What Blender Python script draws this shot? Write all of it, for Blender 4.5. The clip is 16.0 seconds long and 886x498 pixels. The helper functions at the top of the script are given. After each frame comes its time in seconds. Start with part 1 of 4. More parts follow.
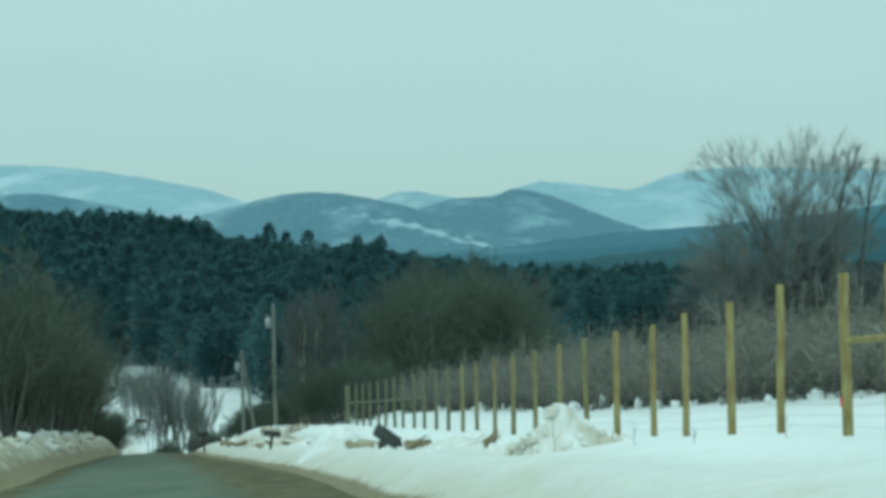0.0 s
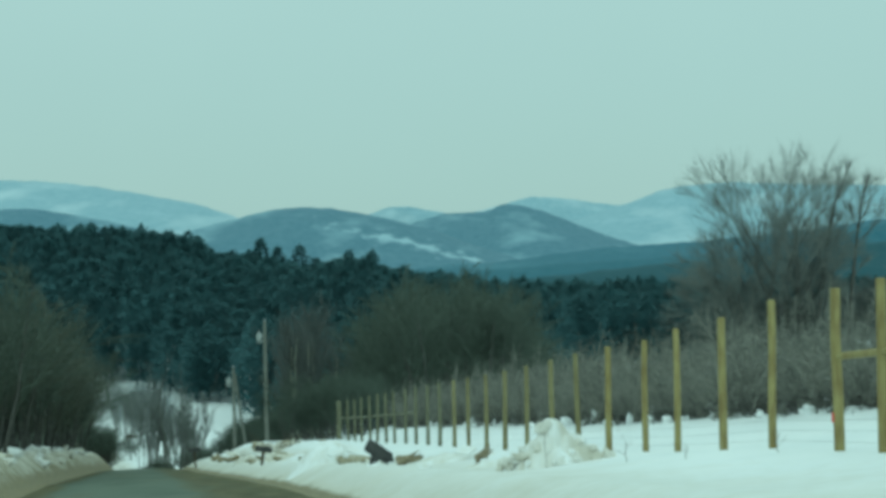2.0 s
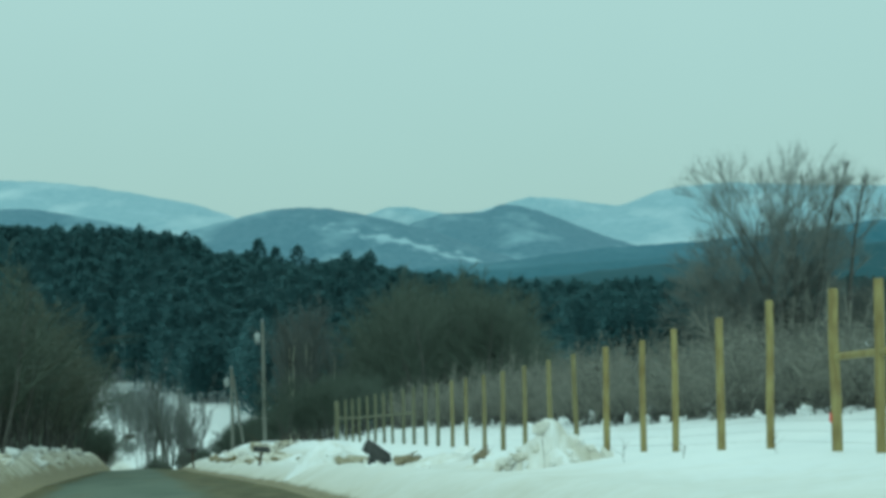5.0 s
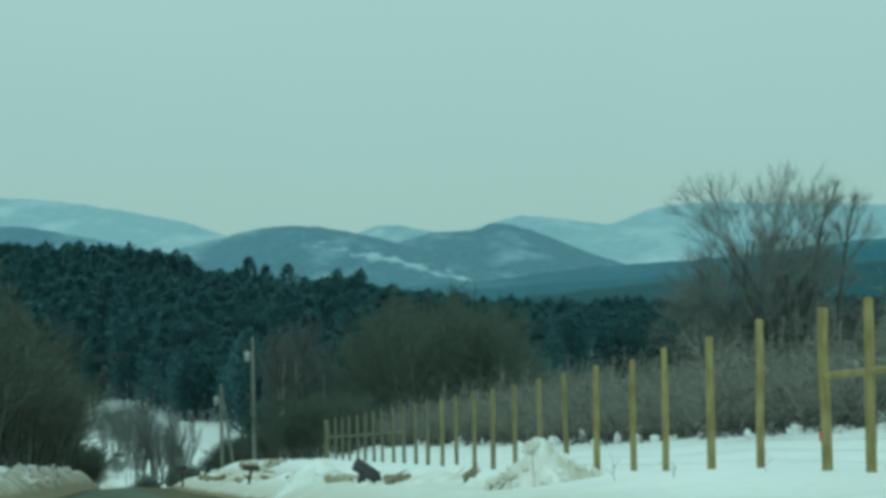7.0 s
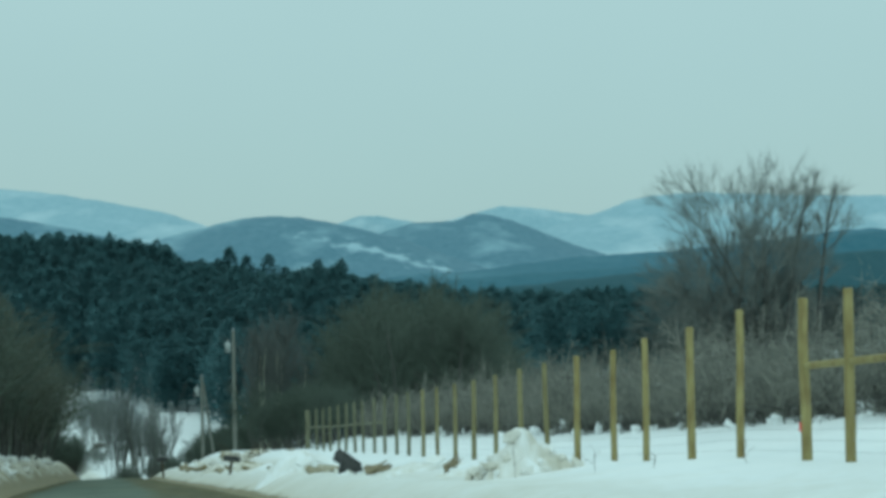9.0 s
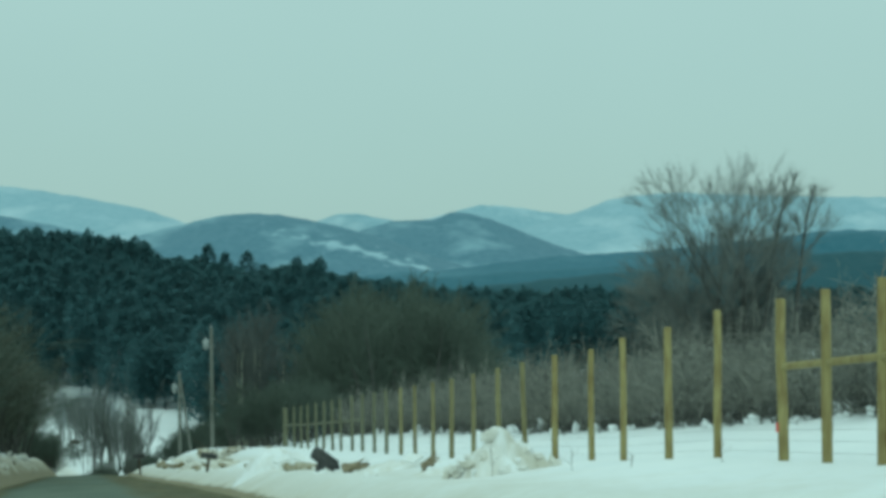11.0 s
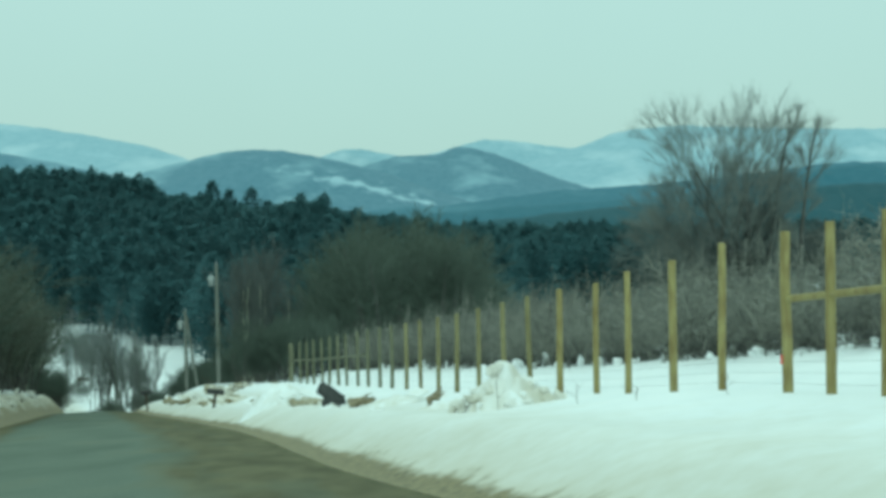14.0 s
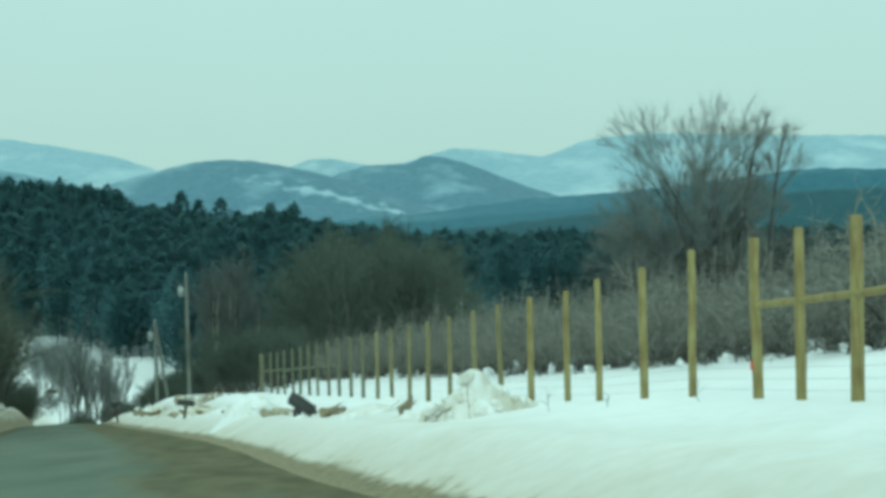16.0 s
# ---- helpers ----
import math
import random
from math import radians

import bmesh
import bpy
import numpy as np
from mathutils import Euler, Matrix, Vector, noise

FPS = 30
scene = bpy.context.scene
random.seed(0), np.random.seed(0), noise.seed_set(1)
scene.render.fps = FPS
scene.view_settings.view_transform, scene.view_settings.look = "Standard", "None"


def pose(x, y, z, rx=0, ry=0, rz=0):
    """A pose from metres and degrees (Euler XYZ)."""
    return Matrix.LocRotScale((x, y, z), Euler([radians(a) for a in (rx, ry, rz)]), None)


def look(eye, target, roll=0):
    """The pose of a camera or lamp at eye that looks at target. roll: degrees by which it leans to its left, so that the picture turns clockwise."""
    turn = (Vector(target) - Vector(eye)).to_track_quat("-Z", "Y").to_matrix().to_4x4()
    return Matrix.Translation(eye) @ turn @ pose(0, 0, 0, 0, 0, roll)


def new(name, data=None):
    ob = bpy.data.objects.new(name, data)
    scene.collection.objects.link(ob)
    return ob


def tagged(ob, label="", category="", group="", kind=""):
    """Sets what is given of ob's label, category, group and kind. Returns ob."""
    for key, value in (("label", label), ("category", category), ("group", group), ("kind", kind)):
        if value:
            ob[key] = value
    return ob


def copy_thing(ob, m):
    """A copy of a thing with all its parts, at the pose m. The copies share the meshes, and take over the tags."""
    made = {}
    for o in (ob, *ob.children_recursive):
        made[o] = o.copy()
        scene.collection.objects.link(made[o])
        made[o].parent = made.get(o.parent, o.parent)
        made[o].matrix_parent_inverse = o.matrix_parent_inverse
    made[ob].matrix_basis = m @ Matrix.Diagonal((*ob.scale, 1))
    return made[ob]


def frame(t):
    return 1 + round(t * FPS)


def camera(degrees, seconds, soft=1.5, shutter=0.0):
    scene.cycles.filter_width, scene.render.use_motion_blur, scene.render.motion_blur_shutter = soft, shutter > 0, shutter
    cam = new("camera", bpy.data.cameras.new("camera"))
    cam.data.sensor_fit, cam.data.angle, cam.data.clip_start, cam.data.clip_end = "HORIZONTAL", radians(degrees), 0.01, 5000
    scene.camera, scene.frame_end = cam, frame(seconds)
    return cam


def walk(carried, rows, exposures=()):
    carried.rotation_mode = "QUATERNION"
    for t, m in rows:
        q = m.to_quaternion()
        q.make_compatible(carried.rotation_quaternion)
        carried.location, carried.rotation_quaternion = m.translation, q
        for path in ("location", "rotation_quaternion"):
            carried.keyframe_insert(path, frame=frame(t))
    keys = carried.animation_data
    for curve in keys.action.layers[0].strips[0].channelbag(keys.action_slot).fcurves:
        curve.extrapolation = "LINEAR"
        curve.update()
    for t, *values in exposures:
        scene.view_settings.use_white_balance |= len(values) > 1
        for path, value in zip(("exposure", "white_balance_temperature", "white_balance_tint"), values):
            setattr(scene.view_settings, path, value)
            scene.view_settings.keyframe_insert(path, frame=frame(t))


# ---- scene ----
EYE = 1.25
cam = camera(29.29, 16.0, soft=3.9)
walk(cam, [
    (0.0, pose(0, 0, EYE, 89.692, 1.195, 0.283)),
    (0.5, pose(0, 0, EYE, 89.920, 1.192, 0.284)),
    (1.0, pose(0, 0, EYE, 90.457, 1.144, 0.038)),
    (1.5, pose(0, 0, EYE, 90.268, 1.306, -0.120)),
    (2.0, pose(0, 0, EYE, 90.200, 1.180, 0.000)),
    (2.5, pose(0, 0, EYE, 90.386, 1.183, 0.365)),
    (3.0, pose(0, 0, EYE, 90.394, 1.155, 0.051)),
    (3.5, pose(0, 0, EYE, 90.031, 1.131, -0.016)),
    (4.0, pose(0, 0, EYE, 90.233, 1.173, -0.015)),
    (4.2, pose(0, 0, EYE, 90.139, 1.180, -0.036)),
    (6.3, pose(0, 0, EYE, 90.349, 1.140, -0.115)),
    (6.5, pose(0, 0, EYE, 90.215, 0.990, -0.246)),
    (7.0, pose(0, 0, EYE, 90.825, 1.070, -0.396)),
    (7.5, pose(0, 0, EYE, 90.891, 1.058, -0.958)),
    (8.0, pose(0, 0, EYE, 90.733, 1.111, -0.799)),
    (8.5, pose(0, 0, EYE, 90.314, 1.069, -0.925)),
    (9.0, pose(0, 0, EYE, 90.494, 1.069, -1.040)),
    (9.5, pose(0, 0, EYE, 90.464, 1.054, -1.385)),
    (9.7, pose(0, 0, EYE, 90.514, 0.890, -1.742)),
    (11.8, pose(0, 0, EYE, 90.156, 0.612, -1.712)),
    (12.0, pose(0, 0, EYE, 89.783, 0.791, -1.601)),
    (12.5, pose(0, 0, EYE, 89.516, 0.981, -1.538)),
    (13.0, pose(0, 0, EYE, 89.209, 1.095, -1.483)),
    (13.5, pose(0, 0, EYE, 89.069, 1.112, -1.867)),
    (14.0, pose(0, 0, EYE, 88.235, 1.094, -1.614)),
    (14.5, pose(0, 0, EYE, 88.482, 1.425, -1.394)),
    (15.0, pose(0, 0, EYE, 88.656, 1.334, -1.921)),
    (15.5, pose(0, 0, EYE, 88.383, 1.431, -2.276)),
    (16.0, pose(0, 0, EYE, 88.513, 1.487, -2.634)),
], [
    (0.0, -0.06, 5500, -25),
    (0.5, -0.07, 5500, -26),
    (1.0, -0.20, 5480, -28),
    (2.5, -0.18, 5480, -30),
    (4.0, -0.14, 5480, -30),
    (6.5, -0.22, 5430, -33),
    (7.0, -0.31, 5430, -34),
    (7.5, -0.34, 5430, -34),
    (8.0, -0.33, 5420, -30),
    (8.5, -0.20, 5430, -22),
    (9.5, -0.24, 5400, -21),
    (12.0, -0.20, 5650, -32),
    (13.0, -0.06, 5650, -31),
    (13.5, -0.08, 5630, -34),
    (14.0, 0.06, 5620, -30),
    (15.0, 0.06, 5620, -30),
    (16.0, 0.08, 5620, -30),
])

# ---- world and sun: a bright, even winter overcast ----
world = bpy.data.worlds.new("overcast_sky")
scene.world = world
world.use_nodes = True
wn, wl = world.node_tree.nodes, world.node_tree.links
wn.clear()
sky = wn.new("ShaderNodeTexSky")
sky.sky_type, sky.sun_disc = "NISHITA", False
sky.sun_elevation, sky.sun_rotation = radians(35), radians(200)
sky_dim = wn.new("ShaderNodeVectorMath")
sky_dim.operation = "SCALE"
sky_dim.inputs["Scale"].default_value = 0.1
tex = wn.new("ShaderNodeTexCoord")
split = wn.new("ShaderNodeSeparateXYZ")
ramp = wn.new("ShaderNodeValToRGB")
ramp.color_ramp.elements[0].position, ramp.color_ramp.elements[0].color = 0.0, (0.565, 0.615, 0.62, 1)
ramp.color_ramp.elements[1].position, ramp.color_ramp.elements[1].color = 0.75, (1.00, 1.04, 1.05, 1)
clouds = wn.new("ShaderNodeTexNoise")
clouds.inputs["Scale"].default_value = 2.2
clouds.inputs["Detail"].default_value = 5
cloud_map = wn.new("ShaderNodeMapRange")
cloud_map.inputs["To Min"].default_value, cloud_map.inputs["To Max"].default_value = 0.92, 1.08
cloud_mul = wn.new("ShaderNodeVectorMath")
cloud_mul.operation = "SCALE"
blend = wn.new("ShaderNodeMix")
blend.data_type = "RGBA"
blend.inputs[0].default_value = 0.93
back = wn.new("ShaderNodeBackground")
back.inputs["Strength"].default_value = 1.0
wout = wn.new("ShaderNodeOutputWorld")
wl.new(tex.outputs["Generated"], split.inputs[0])
wl.new(split.outputs["Z"], ramp.inputs[0])
wl.new(tex.outputs["Generated"], clouds.inputs["Vector"])
wl.new(clouds.outputs["Fac"], cloud_map.inputs["Value"])
wl.new(ramp.outputs["Color"], cloud_mul.inputs[0])
wl.new(cloud_map.outputs[0], cloud_mul.inputs["Scale"])
wl.new(sky.outputs[0], sky_dim.inputs[0])
wl.new(sky_dim.outputs[0], blend.inputs[6])
wl.new(cloud_mul.outputs[0], blend.inputs[7])
wl.new(blend.outputs[2], back.inputs["Color"])
wl.new(back.outputs[0], wout.inputs[0])

sun = new("sun", bpy.data.lights.new("sun", "SUN"))
sun.data.energy, sun.data.angle, sun.data.color = 0.5, radians(25), (1.0, 0.97, 0.92)
sun.matrix_world = look((-20, -60, 60), (0, 0, 0))


# ---- materials ----
def material(name, rough=0.8):
    m = bpy.data.materials.new(name)
    m.use_nodes = True
    b = m.node_tree.nodes["Principled BSDF"]
    b.inputs["Roughness"].default_value = rough
    b.inputs["Specular IOR Level"].default_value = 0.25
    return m, m.node_tree.nodes, m.node_tree.links, b


def noise_node(n, l, scale, detail=4, vector=None):
    t = n.new("ShaderNodeTexNoise")
    t.inputs["Scale"].default_value, t.inputs["Detail"].default_value = scale, detail
    if vector:
        l.new(vector, t.inputs["Vector"])
    return t


def ramp_node(n, l, source, stops):
    r = n.new("ShaderNodeValToRGB")
    e = r.color_ramp.elements
    while len(e) < len(stops):
        e.new(0.5)
    for k, (p, c) in enumerate(stops):
        e[k].position, e[k].color = p, (*c, 1)
    l.new(source, r.inputs[0])
    return r


def mix_node(n, l, fac, a, b):
    x = n.new("ShaderNodeMix")
    x.data_type = "RGBA"
    l.new(fac, x.inputs[0])
    for k, v in ((6, a), (7, b)):
        if isinstance(v, tuple):
            x.inputs[k].default_value = (*v, 1)
        else:
            l.new(v, x.inputs[k])
    return x.outputs[2]


def bump_node(n, l, b, source, strength, distance):
    k = n.new("ShaderNodeBump")
    k.inputs["Strength"].default_value, k.inputs["Distance"].default_value = strength, distance
    l.new(source, k.inputs["Height"])
    l.new(k.outputs[0], b.inputs["Normal"])


def two_tone(name, dark, light, scale, fine=6.0, rough=0.8, bump=0.3, depth=0.02, per_piece=False, spread=0.24, along=1.0):
    """Two scales of noise between two colours; per_piece shifts it from part to part, along below 1 draws the grain out upwards."""
    m, n, l, b = material(name, rough)
    pos = n.new("ShaderNodeNewGeometry")
    grain = n.new("ShaderNodeMapping")
    grain.inputs["Scale"].default_value = (1, 1, along)
    l.new(pos.outputs["Position"], grain.inputs["Vector"])
    big = noise_node(n, l, scale, 4, pos.outputs["Position"])
    small = noise_node(n, l, scale * fine, 6, grain.outputs[0])
    add = n.new("ShaderNodeMath")
    add.operation = "MULTIPLY_ADD"
    l.new(small.outputs["Fac"], add.inputs[0])
    add.inputs[1].default_value = 0.5
    half = n.new("ShaderNodeMath")
    half.operation = "MULTIPLY"
    half.inputs[1].default_value = 0.5
    l.new(big.outputs["Fac"], half.inputs[0])
    l.new(half.outputs[0], add.inputs[2])
    value = add.outputs[0]
    if per_piece:
        info = n.new("ShaderNodeNewGeometry")
        s = n.new("ShaderNodeMath")
        s.operation = "MULTIPLY_ADD"
        l.new(info.outputs["Random Per Island"], s.inputs[0])
        s.inputs[1].default_value = spread
        sub = n.new("ShaderNodeMath")
        sub.operation = "SUBTRACT"
        l.new(value, sub.inputs[0])
        sub.inputs[1].default_value = spread / 2
        l.new(sub.outputs[0], s.inputs[2])
        value = s.outputs[0]
    r = ramp_node(n, l, value, [(0.32, dark), (0.68, light)])
    l.new(r.outputs[0], b.inputs["Base Color"])
    if bump:
        bump_node(n, l, b, small.outputs["Fac"], bump, depth)
    return m


def snow_material():
    """Old snow, with road grit and sand where the plough threw it (attribute dirt) and blown crust."""
    m, n, l, b = material("snow", 0.55)
    pos = n.new("ShaderNodeNewGeometry")
    drag = n.new("ShaderNodeMapping")
    drag.inputs["Scale"].default_value = (1.0, 0.8, 1.0)
    turn = n.new("ShaderNodeMapping")
    turn.inputs["Rotation"].default_value = (0, 0, radians(-7.5))
    l.new(pos.outputs["Position"], turn.inputs["Vector"])
    l.new(turn.outputs[0], drag.inputs["Vector"])
    big = noise_node(n, l, 0.35, 4, pos.outputs["Position"])
    small = noise_node(n, l, 3.6, 7, drag.outputs[0])
    grit = noise_node(n, l, 9.0, 8, pos.outputs["Position"])
    white = ramp_node(n, l, big.outputs["Fac"], [(0.3, (0.80, 0.82, 0.83)), (0.7, (0.88, 0.89, 0.89))])
    at = n.new("ShaderNodeAttribute")
    at.attribute_name = "dirt"
    soft = noise_node(n, l, 0.55, 3, drag.outputs[0])
    k = n.new("ShaderNodeMath")
    k.operation = "MULTIPLY_ADD"
    l.new(soft.outputs["Fac"], k.inputs[0])
    k.inputs[1].default_value = 0.26
    l.new(at.outputs["Fac"], k.inputs[2])
    k2 = n.new("ShaderNodeMath")
    k2.operation = "MULTIPLY_ADD"
    l.new(small.outputs["Fac"], k2.inputs[0])
    k2.inputs[1].default_value = 0.34
    l.new(k.outputs[0], k2.inputs[2])
    sandy = ramp_node(n, l, k2.outputs[0], [(0.37, (0, 0, 0)), (0.92, (1, 1, 1))])
    fac = ramp_node(n, l, k2.outputs[0], [(0.86, (0, 0, 0)), (1.26, (1, 1, 1))])
    soil = ramp_node(n, l, grit.outputs["Fac"], [(0.35, (0.115, 0.094, 0.040)), (0.7, (0.29, 0.238, 0.118))])
    tinted = mix_node(n, l, sandy.outputs[0], white.outputs[0], (0.56, 0.525, 0.425))
    l.new(mix_node(n, l, fac.outputs[0], tinted, soil.outputs[0]), b.inputs["Base Color"])
    bump_node(n, l, b, small.outputs["Fac"], 0.25, 0.03)
    return m


def road_material():
    """Worn, damp asphalt with pale salt drying along it, wet dark edges and sand."""
    m, n, l, b = material("asphalt", 0.85)
    b.inputs["Specular IOR Level"].default_value = 0.12
    pos = n.new("ShaderNodeNewGeometry")
    at = n.new("ShaderNodeAttribute")
    at.attribute_name = "dirt"
    sep = n.new("ShaderNodeMapping")
    sep.inputs["Scale"].default_value = (1.0, 0.18, 1.0)
    l.new(pos.outputs["Position"], sep.inputs["Vector"])
    big = noise_node(n, l, 0.7, 5, sep.outputs[0])
    grain = noise_node(n, l, 25.0, 6, pos.outputs["Position"])
    a = ramp_node(n, l, big.outputs["Fac"], [(0.35, (0.090, 0.110, 0.084)), (0.65, (0.158, 0.188, 0.146))])
    g = ramp_node(n, l, grain.outputs["Fac"], [(0.3, (0.072, 0.088, 0.068)), (0.7, (0.165, 0.195, 0.155))])
    half = n.new("ShaderNodeValue")
    half.outputs[0].default_value = 0.35
    base = mix_node(n, l, half.outputs[0], a.outputs[0], g.outputs[0])
    k = n.new("ShaderNodeMath")
    k.operation = "MULTIPLY_ADD"
    l.new(big.outputs["Fac"], k.inputs[0])
    k.inputs[1].default_value = 1.1
    l.new(at.outputs["Fac"], k.inputs[2])
    fac = ramp_node(n, l, k.outputs[0], [(0.62, (0, 0, 0)), (0.98, (0.95, 0.95, 0.95))])
    wet = ramp_node(n, l, noise_node(n, l, 1.6, 7, sep.outputs[0]).outputs["Fac"], [(0.32, (0.074, 0.068, 0.034)), (0.68, (0.142, 0.128, 0.070))])
    l.new(mix_node(n, l, fac.outputs[0], base, wet.outputs[0]), b.inputs["Base Color"])
    bump_node(n, l, b, grain.outputs["Fac"], 0.3, 0.01)
    return m


SNOW = snow_material()
ASPHALT = road_material()
BARK = two_tone("bark", (0.040, 0.042, 0.039), (0.118, 0.118, 0.106), 3.0)
TWIG_RED = two_tone("reddish_twigs", (0.074, 0.083, 0.063), (0.135, 0.150, 0.115), 0.4, per_piece=True, bump=0)
TWIG_BROWN = two_tone("brown_twigs", (0.058, 0.075, 0.059), (0.105, 0.130, 0.102), 0.4, per_piece=True, bump=0)
TWIG_DARK = two_tone("dark_twigs", (0.070, 0.080, 0.076), (0.145, 0.158, 0.148), 0.5, per_piece=True, bump=0)
TWIG_FINE = two_tone("fine_grey_twigs", (0.105, 0.118, 0.108), (0.205, 0.222, 0.205), 0.5, per_piece=True, bump=0)
TWIG_GREY = two_tone("grey_twigs", (0.102, 0.108, 0.095), (0.345, 0.340, 0.290), 0.6, per_piece=True, bump=0, spread=0.34)
# Needles bluer than pine green: haze over the hill, put into the colour.
NEEDLE = two_tone("pine_needles", (0.078, 0.152, 0.164), (0.110, 0.190, 0.202), 0.04, 10.0, 0.7, 0, 0, True, 0.12)
nt, lt = NEEDLE.node_tree.nodes, NEEDLE.node_tree.links
needle_b, needle_out = nt["Principled BSDF"], nt["Material Output"]
thin, thin_mix = nt.new("ShaderNodeBsdfTranslucent"), nt.new("ShaderNodeMixShader")
thin_mix.inputs[0].default_value = 0.70
lt.new(needle_b.inputs["Base Color"].links[0].from_socket, thin.inputs["Color"])
lt.new(needle_b.outputs[0], thin_mix.inputs[1])
lt.new(thin.outputs[0], thin_mix.inputs[2])
lt.new(thin_mix.outputs[0], needle_out.inputs["Surface"])
BIRCH = two_tone("birch_bark", (0.26, 0.27, 0.20), (0.46, 0.47, 0.37), 1.5, 5.0, 0.8, 0.2, 0.01)
# Fading with distance put into the colour: three wood tones, duller farther off.
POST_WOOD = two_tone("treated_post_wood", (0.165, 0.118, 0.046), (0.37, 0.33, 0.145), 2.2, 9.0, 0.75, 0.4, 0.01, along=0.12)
POST_MID = two_tone("mid_distance_post_wood", (0.135, 0.115, 0.055), (0.28, 0.26, 0.135), 2.2, 9.0, 0.8, 0.4, 0.01, along=0.12)
POST_DULL = two_tone("far_distance_post_wood", (0.105, 0.108, 0.068), (0.20, 0.20, 0.13), 5.0, 5.0, 0.8, 0.4, 0.01)
POLE_WOOD = two_tone("weathered_pole_wood", (0.13, 0.135, 0.115), (0.24, 0.25, 0.22), 2.0, 6.0, 0.8, 0.4, 0.01)
ROCK = two_tone("dark_rock", (0.030, 0.034, 0.036), (0.100, 0.102, 0.100), 3.0, 5.0, 0.85, 0.6, 0.05)
TIMBER = two_tone("broken_timber", (0.045, 0.038, 0.027), (0.15, 0.125, 0.09), 4.0, 6.0, 0.85, 0.5, 0.03)
TAN_WOOD = two_tone("torn_tan_wood", (0.09, 0.075, 0.045), (0.36, 0.31, 0.21), 3.0, 5.0, 0.85, 0.5, 0.03)
WIRE = two_tone("weathered_wire", (0.10, 0.105, 0.10), (0.20, 0.20, 0.19), 6.0, 4.0, 0.6, 0, 0)
TWIG_FROST = two_tone("frosted_twigs", (0.24, 0.27, 0.28), (0.46, 0.49, 0.50), 0.5, per_piece=True, bump=0)
CAN_GREY = two_tone("painted_can", (0.25, 0.28, 0.27), (0.36, 0.39, 0.38), 3.0, 4.0, 0.5, 0, 0)
TAG_RED = two_tone("red_tag", (0.42, 0.05, 0.035), (0.62, 0.12, 0.09), 20.0, 4.0, 0.5, 0, 0)
GALV = two_tone("galvanised_steel", (0.35, 0.36, 0.37), (0.55, 0.56, 0.57), 6.0, 4.0, 0.45, 0, 0)


# ---- mesh helpers ----
def mesh_of(name, verts, faces, mats, smooth=True):
    me = bpy.data.meshes.new(name)
    me.from_pydata(verts, [], faces)
    for m in mats:
        me.materials.append(m)
    if smooth:
        me.polygons.foreach_set("use_smooth", [True] * len(me.polygons))
    me.update()
    return me


def part(name, me, parent, label=""):
    ob = new(name, me)
    ob.parent = parent
    return tagged(ob, label)


def from_bm(name, bm, mat, smooth=True):
    me = bpy.data.meshes.new(name)
    bm.to_mesh(me)
    bm.free()
    me.materials.append(mat)
    if smooth:
        me.polygons.foreach_set("use_smooth", [True] * len(me.polygons))
    return me


def tubes(name, segs, mat, sides=3):
    """One mesh of tapered rods; segs: rows of x, y, z, x, y, z, radius, radius."""
    s = np.asarray(segs, float)
    a, b = s[:, 0:3], s[:, 3:6]
    d = b - a
    d /= np.linalg.norm(d, axis=1, keepdims=True) + 1e-9
    ref = np.where(np.abs(d[:, 2:3]) < 0.9, np.array([[0, 0, 1.0]]), np.array([[1.0, 0, 0]]))
    u = np.cross(d, ref)
    u /= np.linalg.norm(u, axis=1, keepdims=True)
    v = np.cross(d, u)
    rings = []
    for p, r in ((a, s[:, 6]), (b, s[:, 7])):
        for k in range(sides):
            t = 2 * math.pi * k / sides
            rings.append(p + (u * math.cos(t) + v * math.sin(t)) * r[:, None])
    verts = np.stack(rings, 1).reshape(-1, 3)
    n = len(s)
    base = (np.arange(n) * 2 * sides)[:, None]
    quads = [base + np.array([[k, (k + 1) % sides, sides + (k + 1) % sides, sides + k]]) for k in range(sides)]
    faces = np.concatenate(quads, 0)
    me = bpy.data.meshes.new(name)
    me.vertices.add(len(verts))
    me.vertices.foreach_set("co", verts.ravel())
    me.loops.add(faces.size)
    me.loops.foreach_set("vertex_index", faces.ravel().astype(np.int32))
    me.polygons.add(len(faces))
    me.polygons.foreach_set("loop_start", np.arange(0, faces.size, 4, dtype=np.int32))
    me.materials.append(mat)
    me.update(calc_edges=True)
    me.polygons.foreach_set("use_smooth", [True] * len(me.polygons))
    return me


def stem_mesh(name, segs, mat, sides):
    """One unbroken tapered stem through the ends of its pieces."""
    nodes = [(segs[0][0:3], segs[0][6])] + [(s[3:6], s[7]) for s in segs]
    verts = [(p[0] + math.cos(2 * math.pi * k / sides) * r, p[1] + math.sin(2 * math.pi * k / sides) * r, p[2]) for p, r in nodes for k in range(sides)]
    faces = [(i * sides + k, i * sides + (k + 1) % sides, (i + 1) * sides + (k + 1) % sides, (i + 1) * sides + k) for i in range(len(nodes) - 1) for k in range(sides)]
    return mesh_of(name, verts, faces, [mat])


